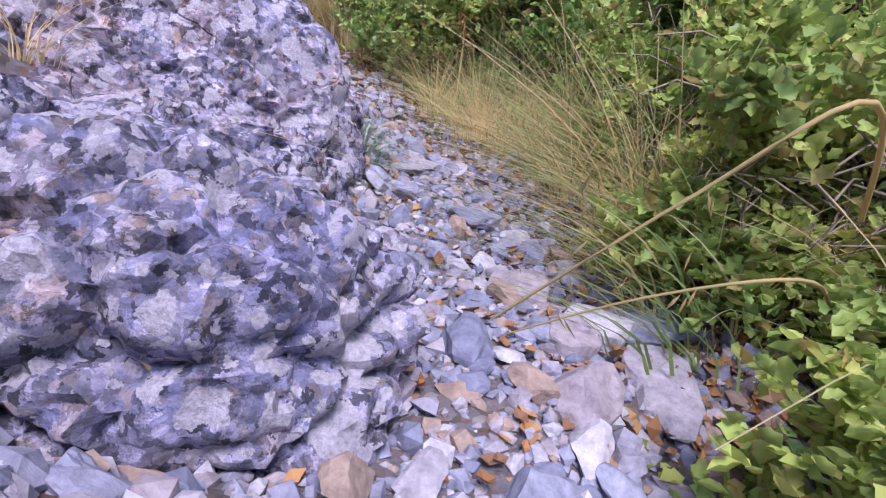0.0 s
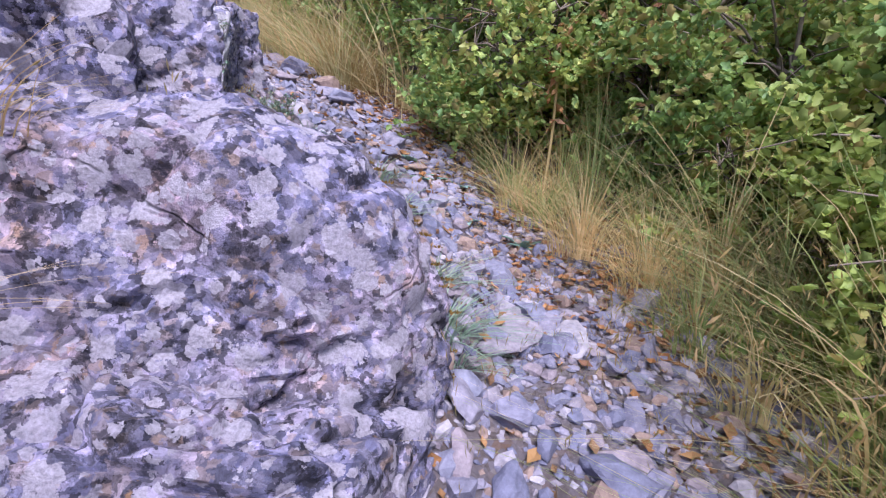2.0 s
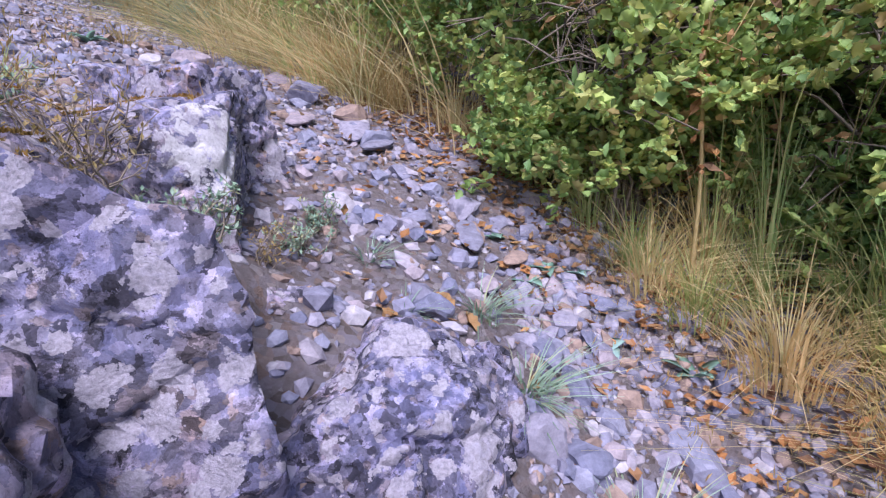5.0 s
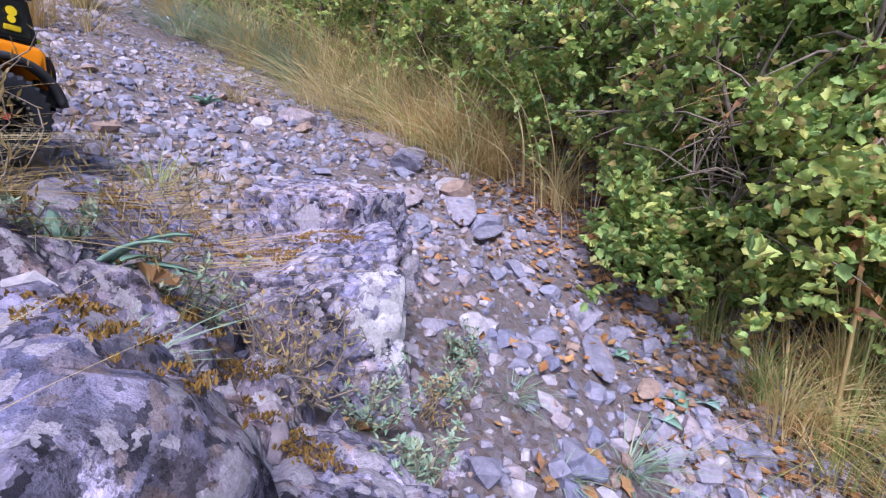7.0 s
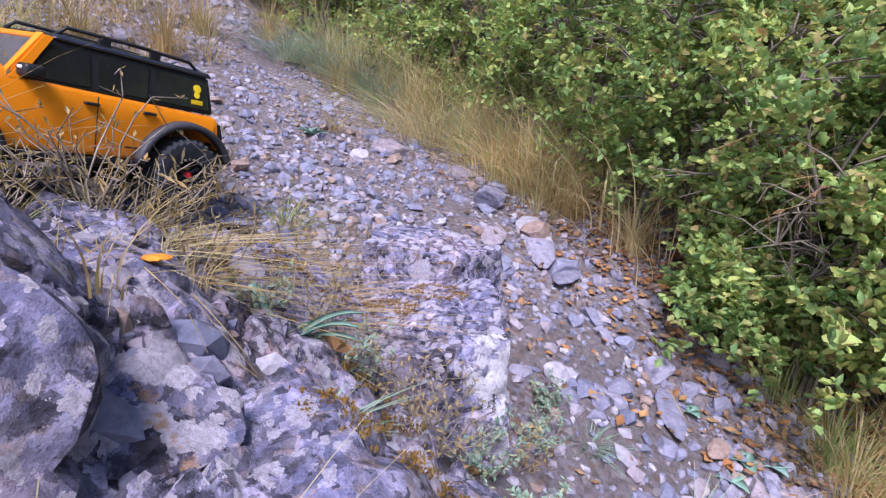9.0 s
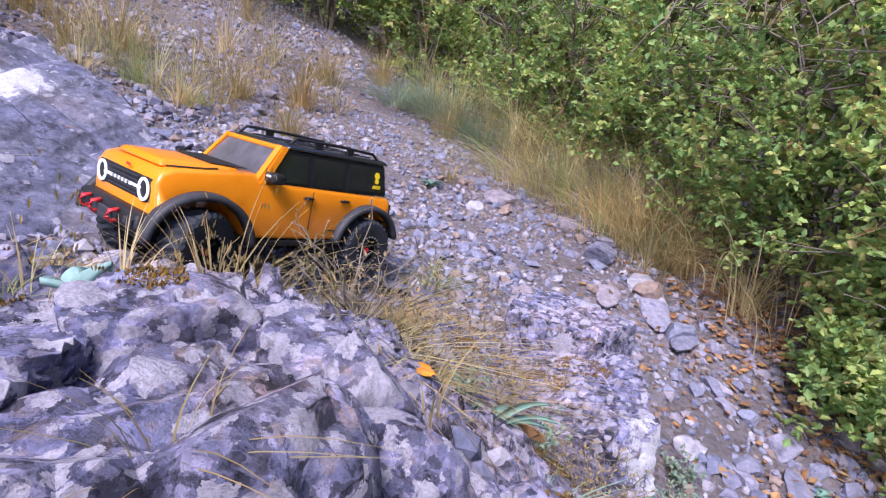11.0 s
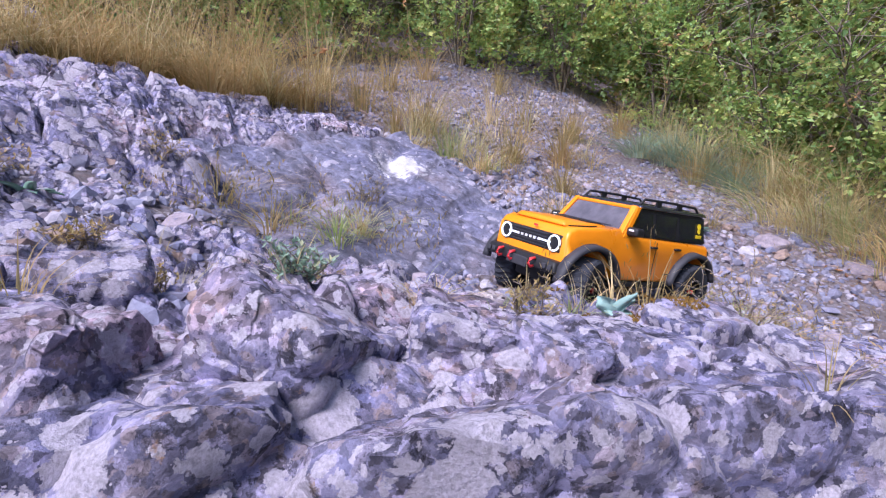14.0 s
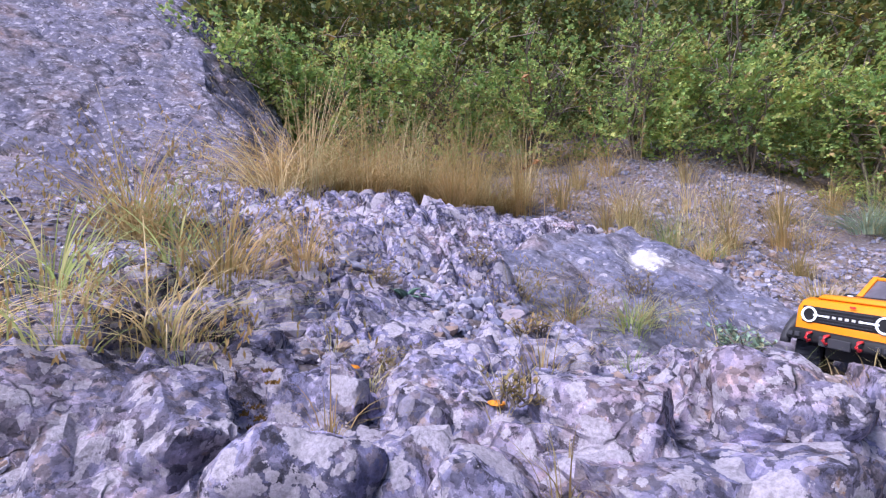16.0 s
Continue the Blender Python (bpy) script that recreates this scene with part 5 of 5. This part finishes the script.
# ---- toy truck: x ahead, y to its left, z up from the ground ----
M_ORANGE = plain("orange_paint", (0.90, 0.27, 0.004), 0.32, 0, 0.07, 14, 0.5, 0.35)
M_BLACK = plain("black_plastic", (0.012, 0.012, 0.015), 0.55, 0, 0.3, 90, 0.4)
M_FLARE = plain("grey_plastic", (0.04, 0.04, 0.05), 0.6, 0, 0.2, 90, 0.4)
M_GLASS = plain("tinted_plastic_window", (0.012, 0.012, 0.018), 0.12, 0, 0.2, 30, 0.6, 0.5)
M_SCREEN = plain("smoked_windscreen", (0.11, 0.10, 0.12), 0.16, 0, 0.35, 25, 0.6, 0.5)
M_ROOF = plain("gloss_black_roof", (0.016, 0.016, 0.024), 0.2, 0, 0.3, 40, 0.6, 0.6)
M_TYRE = plain("dusty_rubber", (0.03, 0.033, 0.044), 0.85, 0, 0.35, 120, 0.3)
M_STEEL = plain("bare_steel", (0.55, 0.52, 0.48), 0.35, 0.9, 0.2, 120)
M_RED = plain("red_anodised", (0.75, 0.04, 0.05), 0.35, 0.2, 0.15, 80)
M_YELLOW = plain("acid_yellow", (0.72, 0.78, 0.02), 0.45, 0, 0.1, 60)
M_STICKER = plain("yellow_sticker", (0.85, 0.62, 0.01), 0.5, 0, 0.1, 60)
M_TAIL = plain("red_lens", (0.35, 0.01, 0.02), 0.15, 0, 0.2, 60, 0.6, 0.5)
M_WHITE = plain("white_print", (0.7, 0.7, 0.72), 0.5, 0, 0.1, 60)
M_LAMP, _n, _l, _b = material("lit_lens", 0.2)
_b.inputs["Base Color"].default_value = (0.6, 0.64, 0.72, 1)
_b.inputs["Emission Color"].default_value, _b.inputs["Emission Strength"].default_value = (0.85, 0.92, 1.0, 1), 0.45


def block(x, y, z, bevel=0.0, taper=None, segments=2):
    """A box between the given pairs of limits, its top drawn in by taper (x, y)."""
    bm = bmesh.new()
    bmesh.ops.create_cube(bm, size=1.0)
    for q in bm.verts:
        t = taper if taper and q.co.z > 0 else (0, 0)
        q.co = ((x[0] + x[1]) / 2 + q.co.x * (x[1] - x[0] - 2 * t[0]), (y[0] + y[1]) / 2 + q.co.y * (y[1] - y[0] - 2 * t[1]), z[1] if q.co.z > 0 else z[0])
    if bevel:
        bmesh.ops.bevel(bm, geom=bm.edges[:], offset=bevel, segments=segments, affect="EDGES", profile=0.5)
    return bm


def prism(outline, y0, y1, bevel=0.0):
    """A side outline of (x, z) drawn out from y0 to y1."""
    bm = bmesh.new()
    a = [bm.verts.new((p[0], y0, p[1])) for p in outline]
    b = [bm.verts.new((p[0], y1, p[1])) for p in outline]
    bm.faces.new(a)
    bm.faces.new(b[::-1])
    n = len(a)
    side = [bm.faces.new((a[i], b[i], b[(i + 1) % n], a[(i + 1) % n])) for i in range(n)]
    bmesh.ops.recalc_face_normals(bm, faces=bm.faces[:])
    if bevel:
        rim = [e for e in bm.edges if abs(e.verts[0].co.y - e.verts[1].co.y) < 1e-6]
        bmesh.ops.bevel(bm, geom=rim, offset=bevel, segments=3, affect="EDGES", profile=0.5)
    bmesh.ops.triangulate(bm, faces=[f for f in bm.faces if len(f.verts) > 4])
    return bm


def quadslab(corners, thick):
    """A flat pane between four corners, with thickness along its normal."""
    c = [Vector(q) for q in corners]
    n = (c[1] - c[0]).cross(c[3] - c[0]).normalized() * thick
    bm = bmesh.new()
    a, b = [bm.verts.new(q) for q in c], [bm.verts.new(q + n) for q in c]
    bm.faces.new(a[::-1])
    bm.faces.new(b)
    for i in range(4):
        bm.faces.new((a[i], a[(i + 1) % 4], b[(i + 1) % 4], b[i]))
    bmesh.ops.recalc_face_normals(bm, faces=bm.faces[:])
    return bm


def disc(centre, direction, radius, depth, sides=24, inner=None):
    bm = bmesh.new()
    q = Vector(direction).to_track_quat("Z", "Y").to_matrix().to_4x4()
    m = Matrix.Translation(centre) @ q
    if inner is None:
        bmesh.ops.create_cone(bm, cap_ends=True, segments=sides, radius1=radius, radius2=radius, depth=depth, matrix=m)
        return bm
    rings = [[bm.verts.new(m @ Vector((math.cos(t) * r, math.sin(t) * r, h))) for t in [2 * math.pi * i / sides for i in range(sides)]] for r, h in ((inner, -depth / 2), (radius, -depth / 2), (radius, depth / 2), (inner, depth / 2))]
    for k in range(4):
        a, b = rings[k], rings[(k + 1) % 4]
        for i in range(sides):
            bm.faces.new((a[i], a[(i + 1) % sides], b[(i + 1) % sides], b[i]))
    bmesh.ops.recalc_face_normals(bm, faces=bm.faces[:])
    return bm


def rod(points, radius, sides=6):
    v, f = [], []
    pts = [Vector(p) for p in points]
    tube(v, f, pts, [radius] * len(pts), sides)
    bm = bmesh.new()
    vs = [bm.verts.new(q) for q in v]
    for q in f:
        bm.faces.new([vs[i] for i in q])
    bm.faces.new(vs[:sides][::-1])
    bm.faces.new(vs[-sides:])
    return bm


car = new("toy_truck")
car.matrix_world = pose(-0.830, 0.587, 0.240, -5.6, -4.5, 257.6)
tagged(car, "orange radio-controlled off-road truck with black roof and dusty tyres", "toy truck")

HUB, AXLE = 0.055, 0.156


def arch(x, r, a0, a1, n=12):
    return [(x + r * math.cos(radians(a)), HUB + 0.004 + r * math.sin(radians(a))) for a in np.linspace(a0, a1, n)]


outline = [(0.218, 0.100), (0.219, 0.140), (0.212, 0.154), (0.196, 0.161), (0.078, 0.168), (0.070, 0.157), (-0.203, 0.151), (-0.212, 0.145), (-0.215, 0.098)]
outline += arch(-AXLE, 0.069, 148, 14) + [(-0.086, 0.070), (0.072, 0.072)] + arch(AXLE, 0.071, 168, 26)
bm = prism(outline, -0.098, 0.098, 0.006)
for q in bm.verts:
    k = 1 - 0.10 * max(0.0, (q.co.z - 0.125) / 0.045) - 0.35 * max(0.0, q.co.x - 0.17)
    q.co.y *= k
part("body", bm, M_ORANGE, car, "orange painted body shell with square wheel arches", True)
part("chassis", block((-0.20, 0.20), (-0.045, 0.045), (0.048, 0.078), 0.004), M_BLACK, car)
part("bonnet", block((0.086, 0.206), (-0.068, 0.068), (0.160, 0.1695), 0.004, (0.006, 0.008)), M_ORANGE, car, smooth=True)
part("bonnet_vent", quadslab([(0.080, -0.066, 0.1702), (0.128, -0.052, 0.1702), (0.128, 0.052, 0.1702), (0.080, 0.066, 0.1702)], 0.0012), M_BLACK, car, "matt black bonnet vent panel")
for s in (-1, 1):
    part("bonnet_seam", rod([(0.20, 0.072 * s, 0.1625), (0.15, 0.076 * s, 0.1650), (0.13, 0.073 * s, 0.1665)], 0.0012), M_BLACK, car)

# cabin: base and top half-widths, windscreen frame, panes
BW, TW, ZB, ZT = 0.087, 0.076, 0.153, 0.211
cab = block((-0.206, 0.068), (-BW, BW), (ZB, ZT), 0)
for q in cab.verts:
    if q.co.z > ZT - 0.001:
        q.co.y *= TW / BW
        q.co.x = 0.030 if q.co.x > 0 else -0.198
bmesh.ops.bevel(cab, geom=cab.edges[:], offset=0.003, segments=2, affect="EDGES")
part("cabin", cab, M_BLACK, car, "black pillars and window frames")
part("windscreen", quadslab([(0.0705, -0.079, 0.160), (0.0705, 0.079, 0.160), (0.0345, 0.070, 0.207), (0.0345, -0.070, 0.207)], 0.002), M_SCREEN, car, "smoked clear windscreen")
for s in (-1, 1):
    part("windscreen_pillar", quadslab([(0.0735, 0.089 * s, 0.156), (0.0735, 0.078 * s, 0.156), (0.0345, 0.068 * s, 0.212), (0.0325, 0.0785 * s, 0.212)], -0.004 * s), M_ORANGE, car)
    part("windscreen_pillar", quadslab([(0.0735, 0.0895 * s, 0.154), (0.062, 0.0895 * s, 0.154), (0.024, 0.0785 * s, 0.212), (0.0345, 0.0785 * s, 0.212)], 0.002 * s), M_ORANGE, car)
part("windscreen_header", block((0.024, 0.039), (-0.077, 0.077), (0.206, 0.213), 0.002), M_ORANGE, car)
part("wiper", rod([(0.078, 0.02, 0.166), (0.070, -0.05, 0.168)], 0.001), M_BLACK, car)


def on_side(x, z, s, out=0.0012):
    t = (z - ZB) / (ZT - ZB)
    return (x - 0.004 * t if x < -0.15 else x, s * (BW + (TW - BW) * t + out), z)


for s in (-1, 1):
    for a, b, c, d in ((0.054, -0.018, 0.024, -0.018), (-0.028, -0.095, -0.028, -0.098), (-0.108, -0.196, -0.108, -0.190)):
        p = [on_side(a, 0.160, s), on_side(b, 0.160, s), on_side(d, 0.203, s), on_side(c, 0.203, s)]
        part("side_window", quadslab(p, 0.0015 * -s), M_GLASS, car, "dark tinted side window")
part("rear_window", quadslab([(-0.2068, 0.078, 0.160), (-0.2068, -0.078, 0.160), (-0.2002, -0.070, 0.204), (-0.2002, 0.070, 0.204)], 0.0015), M_GLASS, car, "dark tinted rear window")
part("roof", block((-0.205, 0.026), (-0.081, 0.081), (0.210, 0.2185), 0.005, (0.006, 0.006), 3), M_ROOF, car, "glossy black roof panel", True)
for x0, x1 in ((-0.185, -0.105), (-0.095, 0.010)):
    for y in (-0.045, -0.015, 0.015, 0.045):
        part("roof_rib", block((x0, x1), (y - 0.0015, y + 0.0015), (0.2175, 0.2202), 0.0008, None, 1), M_ROOF, car)
part("roof_seam", block((-0.1015, -0.0985), (-0.068, 0.068), (0.2175, 0.2197), 0.0006, None, 1), M_FLARE, car)
for s in (-1, 1):
    y = 0.070 * s
    rail = part("roof_rail", rod([(0.018, y, 0.217), (0.006, y, 0.2285), (-0.080, y, 0.2295), (-0.165, y, 0.2275), (-0.180, y, 0.217)], 0.0026, 8), M_BLACK, car, "black roof rail", True)
    for x in (-0.04, -0.11):
        part("rail_foot", block((x - 0.008, x + 0.008), (y - 0.002, y + 0.002), (0.2165, 0.2285), 0.0008, None, 1), M_BLACK, rail)
    # mirror
    mir = part("door_mirror", block((0.044, 0.066), (0.092 * s - 0.013, 0.092 * s + 0.013) if s < 0 else (0.088, 0.114), (0.158, 0.174), 0.004) if s > 0 else block((0.044, 0.066), (-0.114, -0.088), (0.158, 0.174), 0.004), M_BLACK, car, "black door mirror", True)
    part("mirror_lamp", block((0.056, 0.0668), (0.100 * s - 0.006, 0.100 * s + 0.006), (0.1665, 0.1705), 0.001, None, 1), M_WHITE, mir)
    # handles, steps, flares, badges
    for x in (-0.012, -0.090):
        part("door_handle", block((x - 0.013, x + 0.006), (0.0985 * s - 0.003, 0.0985 * s + 0.003), (0.1375, 0.1415), 0.0012, None, 1), M_BLACK, car, "black door handle")
    part("step", block((-0.078, 0.066), (0.080 * s - 0.018, 0.080 * s + 0.018), (0.060, 0.070), 0.003), M_BLACK, car, "black side step")
    part("fender_badge", block((-0.085, -0.062), (0.0985 * s - 0.0006, 0.0985 * s + 0.0006), (0.0865, 0.0885)), M_BLACK, car)
    part("door_seam", block((-0.0235, -0.0225), (0.0984 * s - 0.0005, 0.0984 * s + 0.0005), (0.074, 0.150)), M_BLACK, car)
    for hub, a0, a1 in ((AXLE, 6, 178), (-AXLE, 6, 166)):
        bm = bmesh.new()
        rows = []
        for a in np.linspace(a0, a1, 22):
            ca, sa = math.cos(radians(a)), math.sin(radians(a))
            ring = []
            for r, o in ((0.0675, 0.094), (0.0675, 0.110), (0.071, 0.1125), (0.0765, 0.110), (0.0785, 0.094)):
                ring.append(bm.verts.new((hub + r * ca * 1.04, o * s, HUB + 0.004 + r * sa)))
            rows.append(ring)
        for r0, r1 in zip(rows, rows[1:]):
            for i in range(5):
                bm.faces.new((r0[i], r1[i], r1[(i + 1) % 5], r0[(i + 1) % 5]))
        bm.faces.new(rows[0])
        bm.faces.new(rows[-1][::-1])
        bmesh.ops.recalc_face_normals(bm, faces=bm.faces[:])
        part("fender_flare", bm, M_FLARE, car, "dark grey plastic fender flare", True)
    # yellow sticker on the rear quarter window
    for cx, cz, r in ((-0.172, 0.190, 0.0065), (-0.172, 0.180, 0.0050)):
        p = on_side(cx, cz, s, 0.0035)
        part("sticker", disc(p, (0, s, 0.2), r, 0.0008, 14), M_STICKER, car, "round yellow sticker")
    p = on_side(-0.173, 0.1695, s, 0.003)
    part("sticker", block((p[0] - 0.010, p[0] + 0.010), (p[1] - 0.0006, p[1] + 0.0006), (p[2] - 0.004, p[2] + 0.003), 0.001, None, 1), M_STICKER, car, "yellow sticker bar")
    # lamps
    lamp = part("headlight", disc((0.214, 0.066 * s, 0.1285), (1, 0, 0), 0.0165, 0.012), M_BLACK, car, "round headlight with a lit white ring")
    part("light_ring", disc((0.2205, 0.066 * s, 0.1285), (1, 0, 0), 0.0150, 0.003, 24, 0.0118), M_LAMP, lamp, "glowing white ring")
    part("light_bar", block((0.2195, 0.2220), (0.043 * s - 0.014, 0.043 * s + 0.014) , (0.1270, 0.1300)), M_LAMP, lamp, "glowing white bar")
    tail = part("tail_light", block((-0.2185, -0.204), (0.0835 * s - 0.0085, 0.0835 * s + 0.0085), (0.102, 0.140), 0.002), M_BLACK, car, "tall red tail light in a black frame")
    part("red_lens", block((-0.2205, -0.214), (0.0835 * s - 0.0060, 0.0835 * s + 0.0060), (0.106, 0.136), 0.0015), M_TAIL, tail)

# front
grille = part("grille", block((0.212, 0.2195), (-0.082, 0.082), (0.1125, 0.1445), 0.003), M_BLACK, car, "wide black grille")
for i in range(5):
    part("grille_slat", block((0.2190, 0.2207), (-0.046, 0.046), (0.1165 + i * 0.0058, 0.1183 + i * 0.0058)), M_FLARE, grille)
for i in range(6):
    part("grille_letter_bar", block((0.2205, 0.2222), (-0.030 + i * 0.0115 - 0.003, -0.030 + i * 0.0115 + 0.003), (0.1262, 0.1308)), M_WHITE, grille)
bump = part("front_bumper", block((0.206, 0.240), (-0.098, 0.098), (0.078, 0.100), 0.005, (0.004, 0.006)), M_BLACK, car, "chunky black front bumper", True)
part("winch_plate", block((0.238, 0.2425), (-0.028, 0.028), (0.074, 0.092), 0.002), M_FLARE, bump)
for y in (-0.045, -0.012, 0.045):
    part("tow_hook", rod([(0.238, y, 0.096), (0.249, y, 0.094), (0.252, y, 0.086), (0.246, y, 0.080), (0.240, y, 0.082)], 0.0028, 6), M_RED, bump, "red tow hook", True)
for y in (-0.078, 0.078):
    for k in (-1, 1):
        part("spot_lamp", block((0.2385, 0.2415), (y + k * 0.007 - 0.005, y + k * 0.007 + 0.005), (0.084, 0.093), 0.001), M_FLARE, bump)
part("front_badge", block((0.2185, 0.2197), (0.006, 0.016), (0.150, 0.1535)), M_RED, car)

# rear
rear = part("rear_bumper", block((-0.238, -0.205), (-0.098, 0.098), (0.074, 0.097), 0.005, (0.003, 0.004)), M_BLACK, car, "black rear bumper", True)
plate = part("number_plate", block((-0.2405, -0.2375), (0.030, 0.068), (0.069, 0.085), 0.001), M_BLACK, rear, "small black number plate")
for i in range(4):
    part("plate_bar", block((-0.2412, -0.2400), (0.036 + i * 0.007, 0.040 + i * 0.007), (0.0735, 0.0805)), M_WHITE, rear)
part("tailgate_seam", block((-0.2158, -0.2148), (-0.070, 0.070), (0.1475, 0.1487)), M_BLACK, car)

# underside: axles and dampers
for x in (AXLE, -AXLE):
    part("axle", disc((x, 0, HUB), (0, 1, 0), 0.008, 0.16, 10), M_BLACK, car)
    part("differential", disc((x, 0.02, HUB), (1, 0, 0), 0.017, 0.03, 14), M_BLACK, car)
    for s in (-1, 1):
        part("damper", rod([(x - 0.012, 0.062 * s, HUB + 0.004), (x - 0.004, 0.052 * s, 0.130)], 0.0055, 8), M_STEEL, car, "steel damper", True)
    part("link_rod", rod([(x, 0.035, HUB - 0.004), (x * 0.2, 0.03, 0.052)], 0.003), M_STEEL, car)


# wheels
def wheel(x, side, steer):
    w, r0 = 0.043, 0.0565
    bm = disc((0, 0, 0), (0, 1, 0), 0.027, w * 0.55, 28, 0.021)
    bmesh.ops.create_cone(bm, cap_ends=True, segments=20, radius1=0.022, radius2=0.014, depth=0.006, matrix=Matrix.Translation((0, side * 0.002, 0)) @ pose(0, 0, 0, 90 if side < 0 else -90))
    rim = part("wheel", bm, M_BLACK, car, "black beadlock wheel with a chunky dusty tyre")
    rim.matrix_local = pose(x, side * 0.094, HUB, 0, 0, steer)
    # tyre: rounded section with lugs
    prof = [(0.0275, -0.46), (0.040, -0.50), (0.050, -0.49), (0.0545, -0.40), (0.0555, -0.15), (0.0555, 0.15), (0.0545, 0.40), (0.050, 0.49), (0.040, 0.50), (0.0275, 0.46)]
    v, f, n = [], [], 60
    for i in range(n):
        a = 2 * math.pi * i / n
        for j, (r, y) in enumerate(prof):
            lug = (0.0022 if (i + (j > 4)) % 2 else -0.0012) if 2 <= j <= 7 else 0
            if j in (4, 5) and i % 4 == 0:
                lug = -0.0012
            v.append(((r + lug) * math.cos(a), y * w, (r + lug) * math.sin(a)))
    m = len(prof)
    for i in range(n):
        for j in range(m):
            f.append((i * m + j, ((i + 1) % n) * m + j, ((i + 1) % n) * m + (j + 1) % m, i * m + (j + 1) % m))
    ty = new("tyre", mesh_from("tyre", v, f, M_TYRE))
    ty.parent = rim
    bm = disc((0, side * 0.0185, 0), (0, 1, 0), 0.0285, 0.004, 30, 0.0235)
    part("beadlock_ring", bm, M_BLACK, rim)
    bm = bmesh.new()
    for i in range(22):
        a = 2 * math.pi * i / 22
        bmesh.ops.create_cube(bm, size=0.0030, matrix=Matrix.Translation((0.026 * math.cos(a), side * 0.0208, 0.026 * math.sin(a))))
    tagged(part("ring_bolts", bm, M_STEEL, rim), kind="stuff")
    for i in range(6):
        a = 2 * math.pi * (i + 0.5) / 6
        part("spoke", rod([(0.006 * math.cos(a), side * 0.010, 0.006 * math.sin(a)), (0.022 * math.cos(a), side * 0.013, 0.022 * math.sin(a))], 0.0026, 5), M_FLARE, rim)
    part("hub_nut", disc((0, side * 0.014, 0), (0, 1, 0), 0.0045, 0.009, 6), M_RED, rim, "red hub nut")


for s in (-1, 1):
    wheel(AXLE, s, 22)
    wheel(-AXLE, s, 0)

# bicycle on the tailgate
bx, bz = -0.231, 0.113
bike = part("bicycle", rod([(bx, 0.046, bz), (bx, 0.018, bz - 0.004), (bx, 0.024, bz + 0.038)], 0.0020), M_BLACK, car, "tiny yellow and black mountain bicycle on the tailgate")
part("frame_tube", rod([(bx, 0.018, bz - 0.004), (bx, -0.036, bz + 0.036)], 0.0022), M_YELLOW, bike, "yellow down tube")
part("frame_tube", rod([(bx, 0.023, bz + 0.030), (bx, -0.038, bz + 0.042)], 0.0020), M_BLACK, bike)
part("frame_tube", rod([(bx, 0.046, bz), (bx, 0.023, bz + 0.030)], 0.0014), M_BLACK, bike)
part("fork", rod([(bx, -0.036, bz + 0.044), (bx, -0.050, bz)], 0.0026), M_YELLOW, bike, "yellow fork")
part("handlebar", rod([(bx - 0.003, 0.006, bz + 0.046), (bx, -0.034, bz + 0.050), (bx - 0.004, -0.068, bz + 0.060)], 0.0015), M_BLACK, bike)
part("grip", rod([(bx - 0.004, -0.062, bz + 0.058), (bx - 0.004, -0.074, bz + 0.062)], 0.0032), M_YELLOW, bike, "yellow handlebar grip")
part("grip", rod([(bx - 0.003, 0.012, bz + 0.045), (bx - 0.003, 0.0, bz + 0.0465)], 0.0032), M_YELLOW, bike, "yellow handlebar grip")
part("saddle", block((bx - 0.004, bx + 0.004), (0.014, 0.040), (bz + 0.048, bz + 0.053), 0.002), M_YELLOW, bike, "yellow saddle")
part("seat_post", rod([(bx, 0.023, bz + 0.030), (bx, 0.026, bz + 0.048)], 0.0013), M_BLACK, bike)
part("chainring", disc((bx - 0.003, 0.018, bz - 0.004), (1, 0, 0), 0.008, 0.002, 16), M_BLACK, bike)
for y in (0.046, -0.050):
    w = part("bicycle_wheel", disc((bx, y, bz), (1, 0, 0), 0.0335, 0.004, 32, 0.0300), M_BLACK, bike)
    part("rim_stripe", disc((bx, y, bz), (1, 0, 0), 0.0312, 0.0050, 32, 0.0288), M_YELLOW, bike, "yellow rim stripe")
    part("bicycle_hub", disc((bx, y, bz), (1, 0, 0), 0.004, 0.008, 10), M_BLACK, bike)
    bm = bmesh.new()
    for i in range(16):
        a = 2 * math.pi * i / 16
        bmesh.ops.create_cone(bm, segments=3, radius1=0.0005, radius2=0.0005, depth=0.027, matrix=Matrix.Translation((bx, y + 0.0165 * math.cos(a), bz + 0.0165 * math.sin(a))) @ pose(0, 0, 0, -90 + math.degrees(a), 0, 0))
    tagged(part("spokes", bm, M_BLACK, bike), kind="stuff")
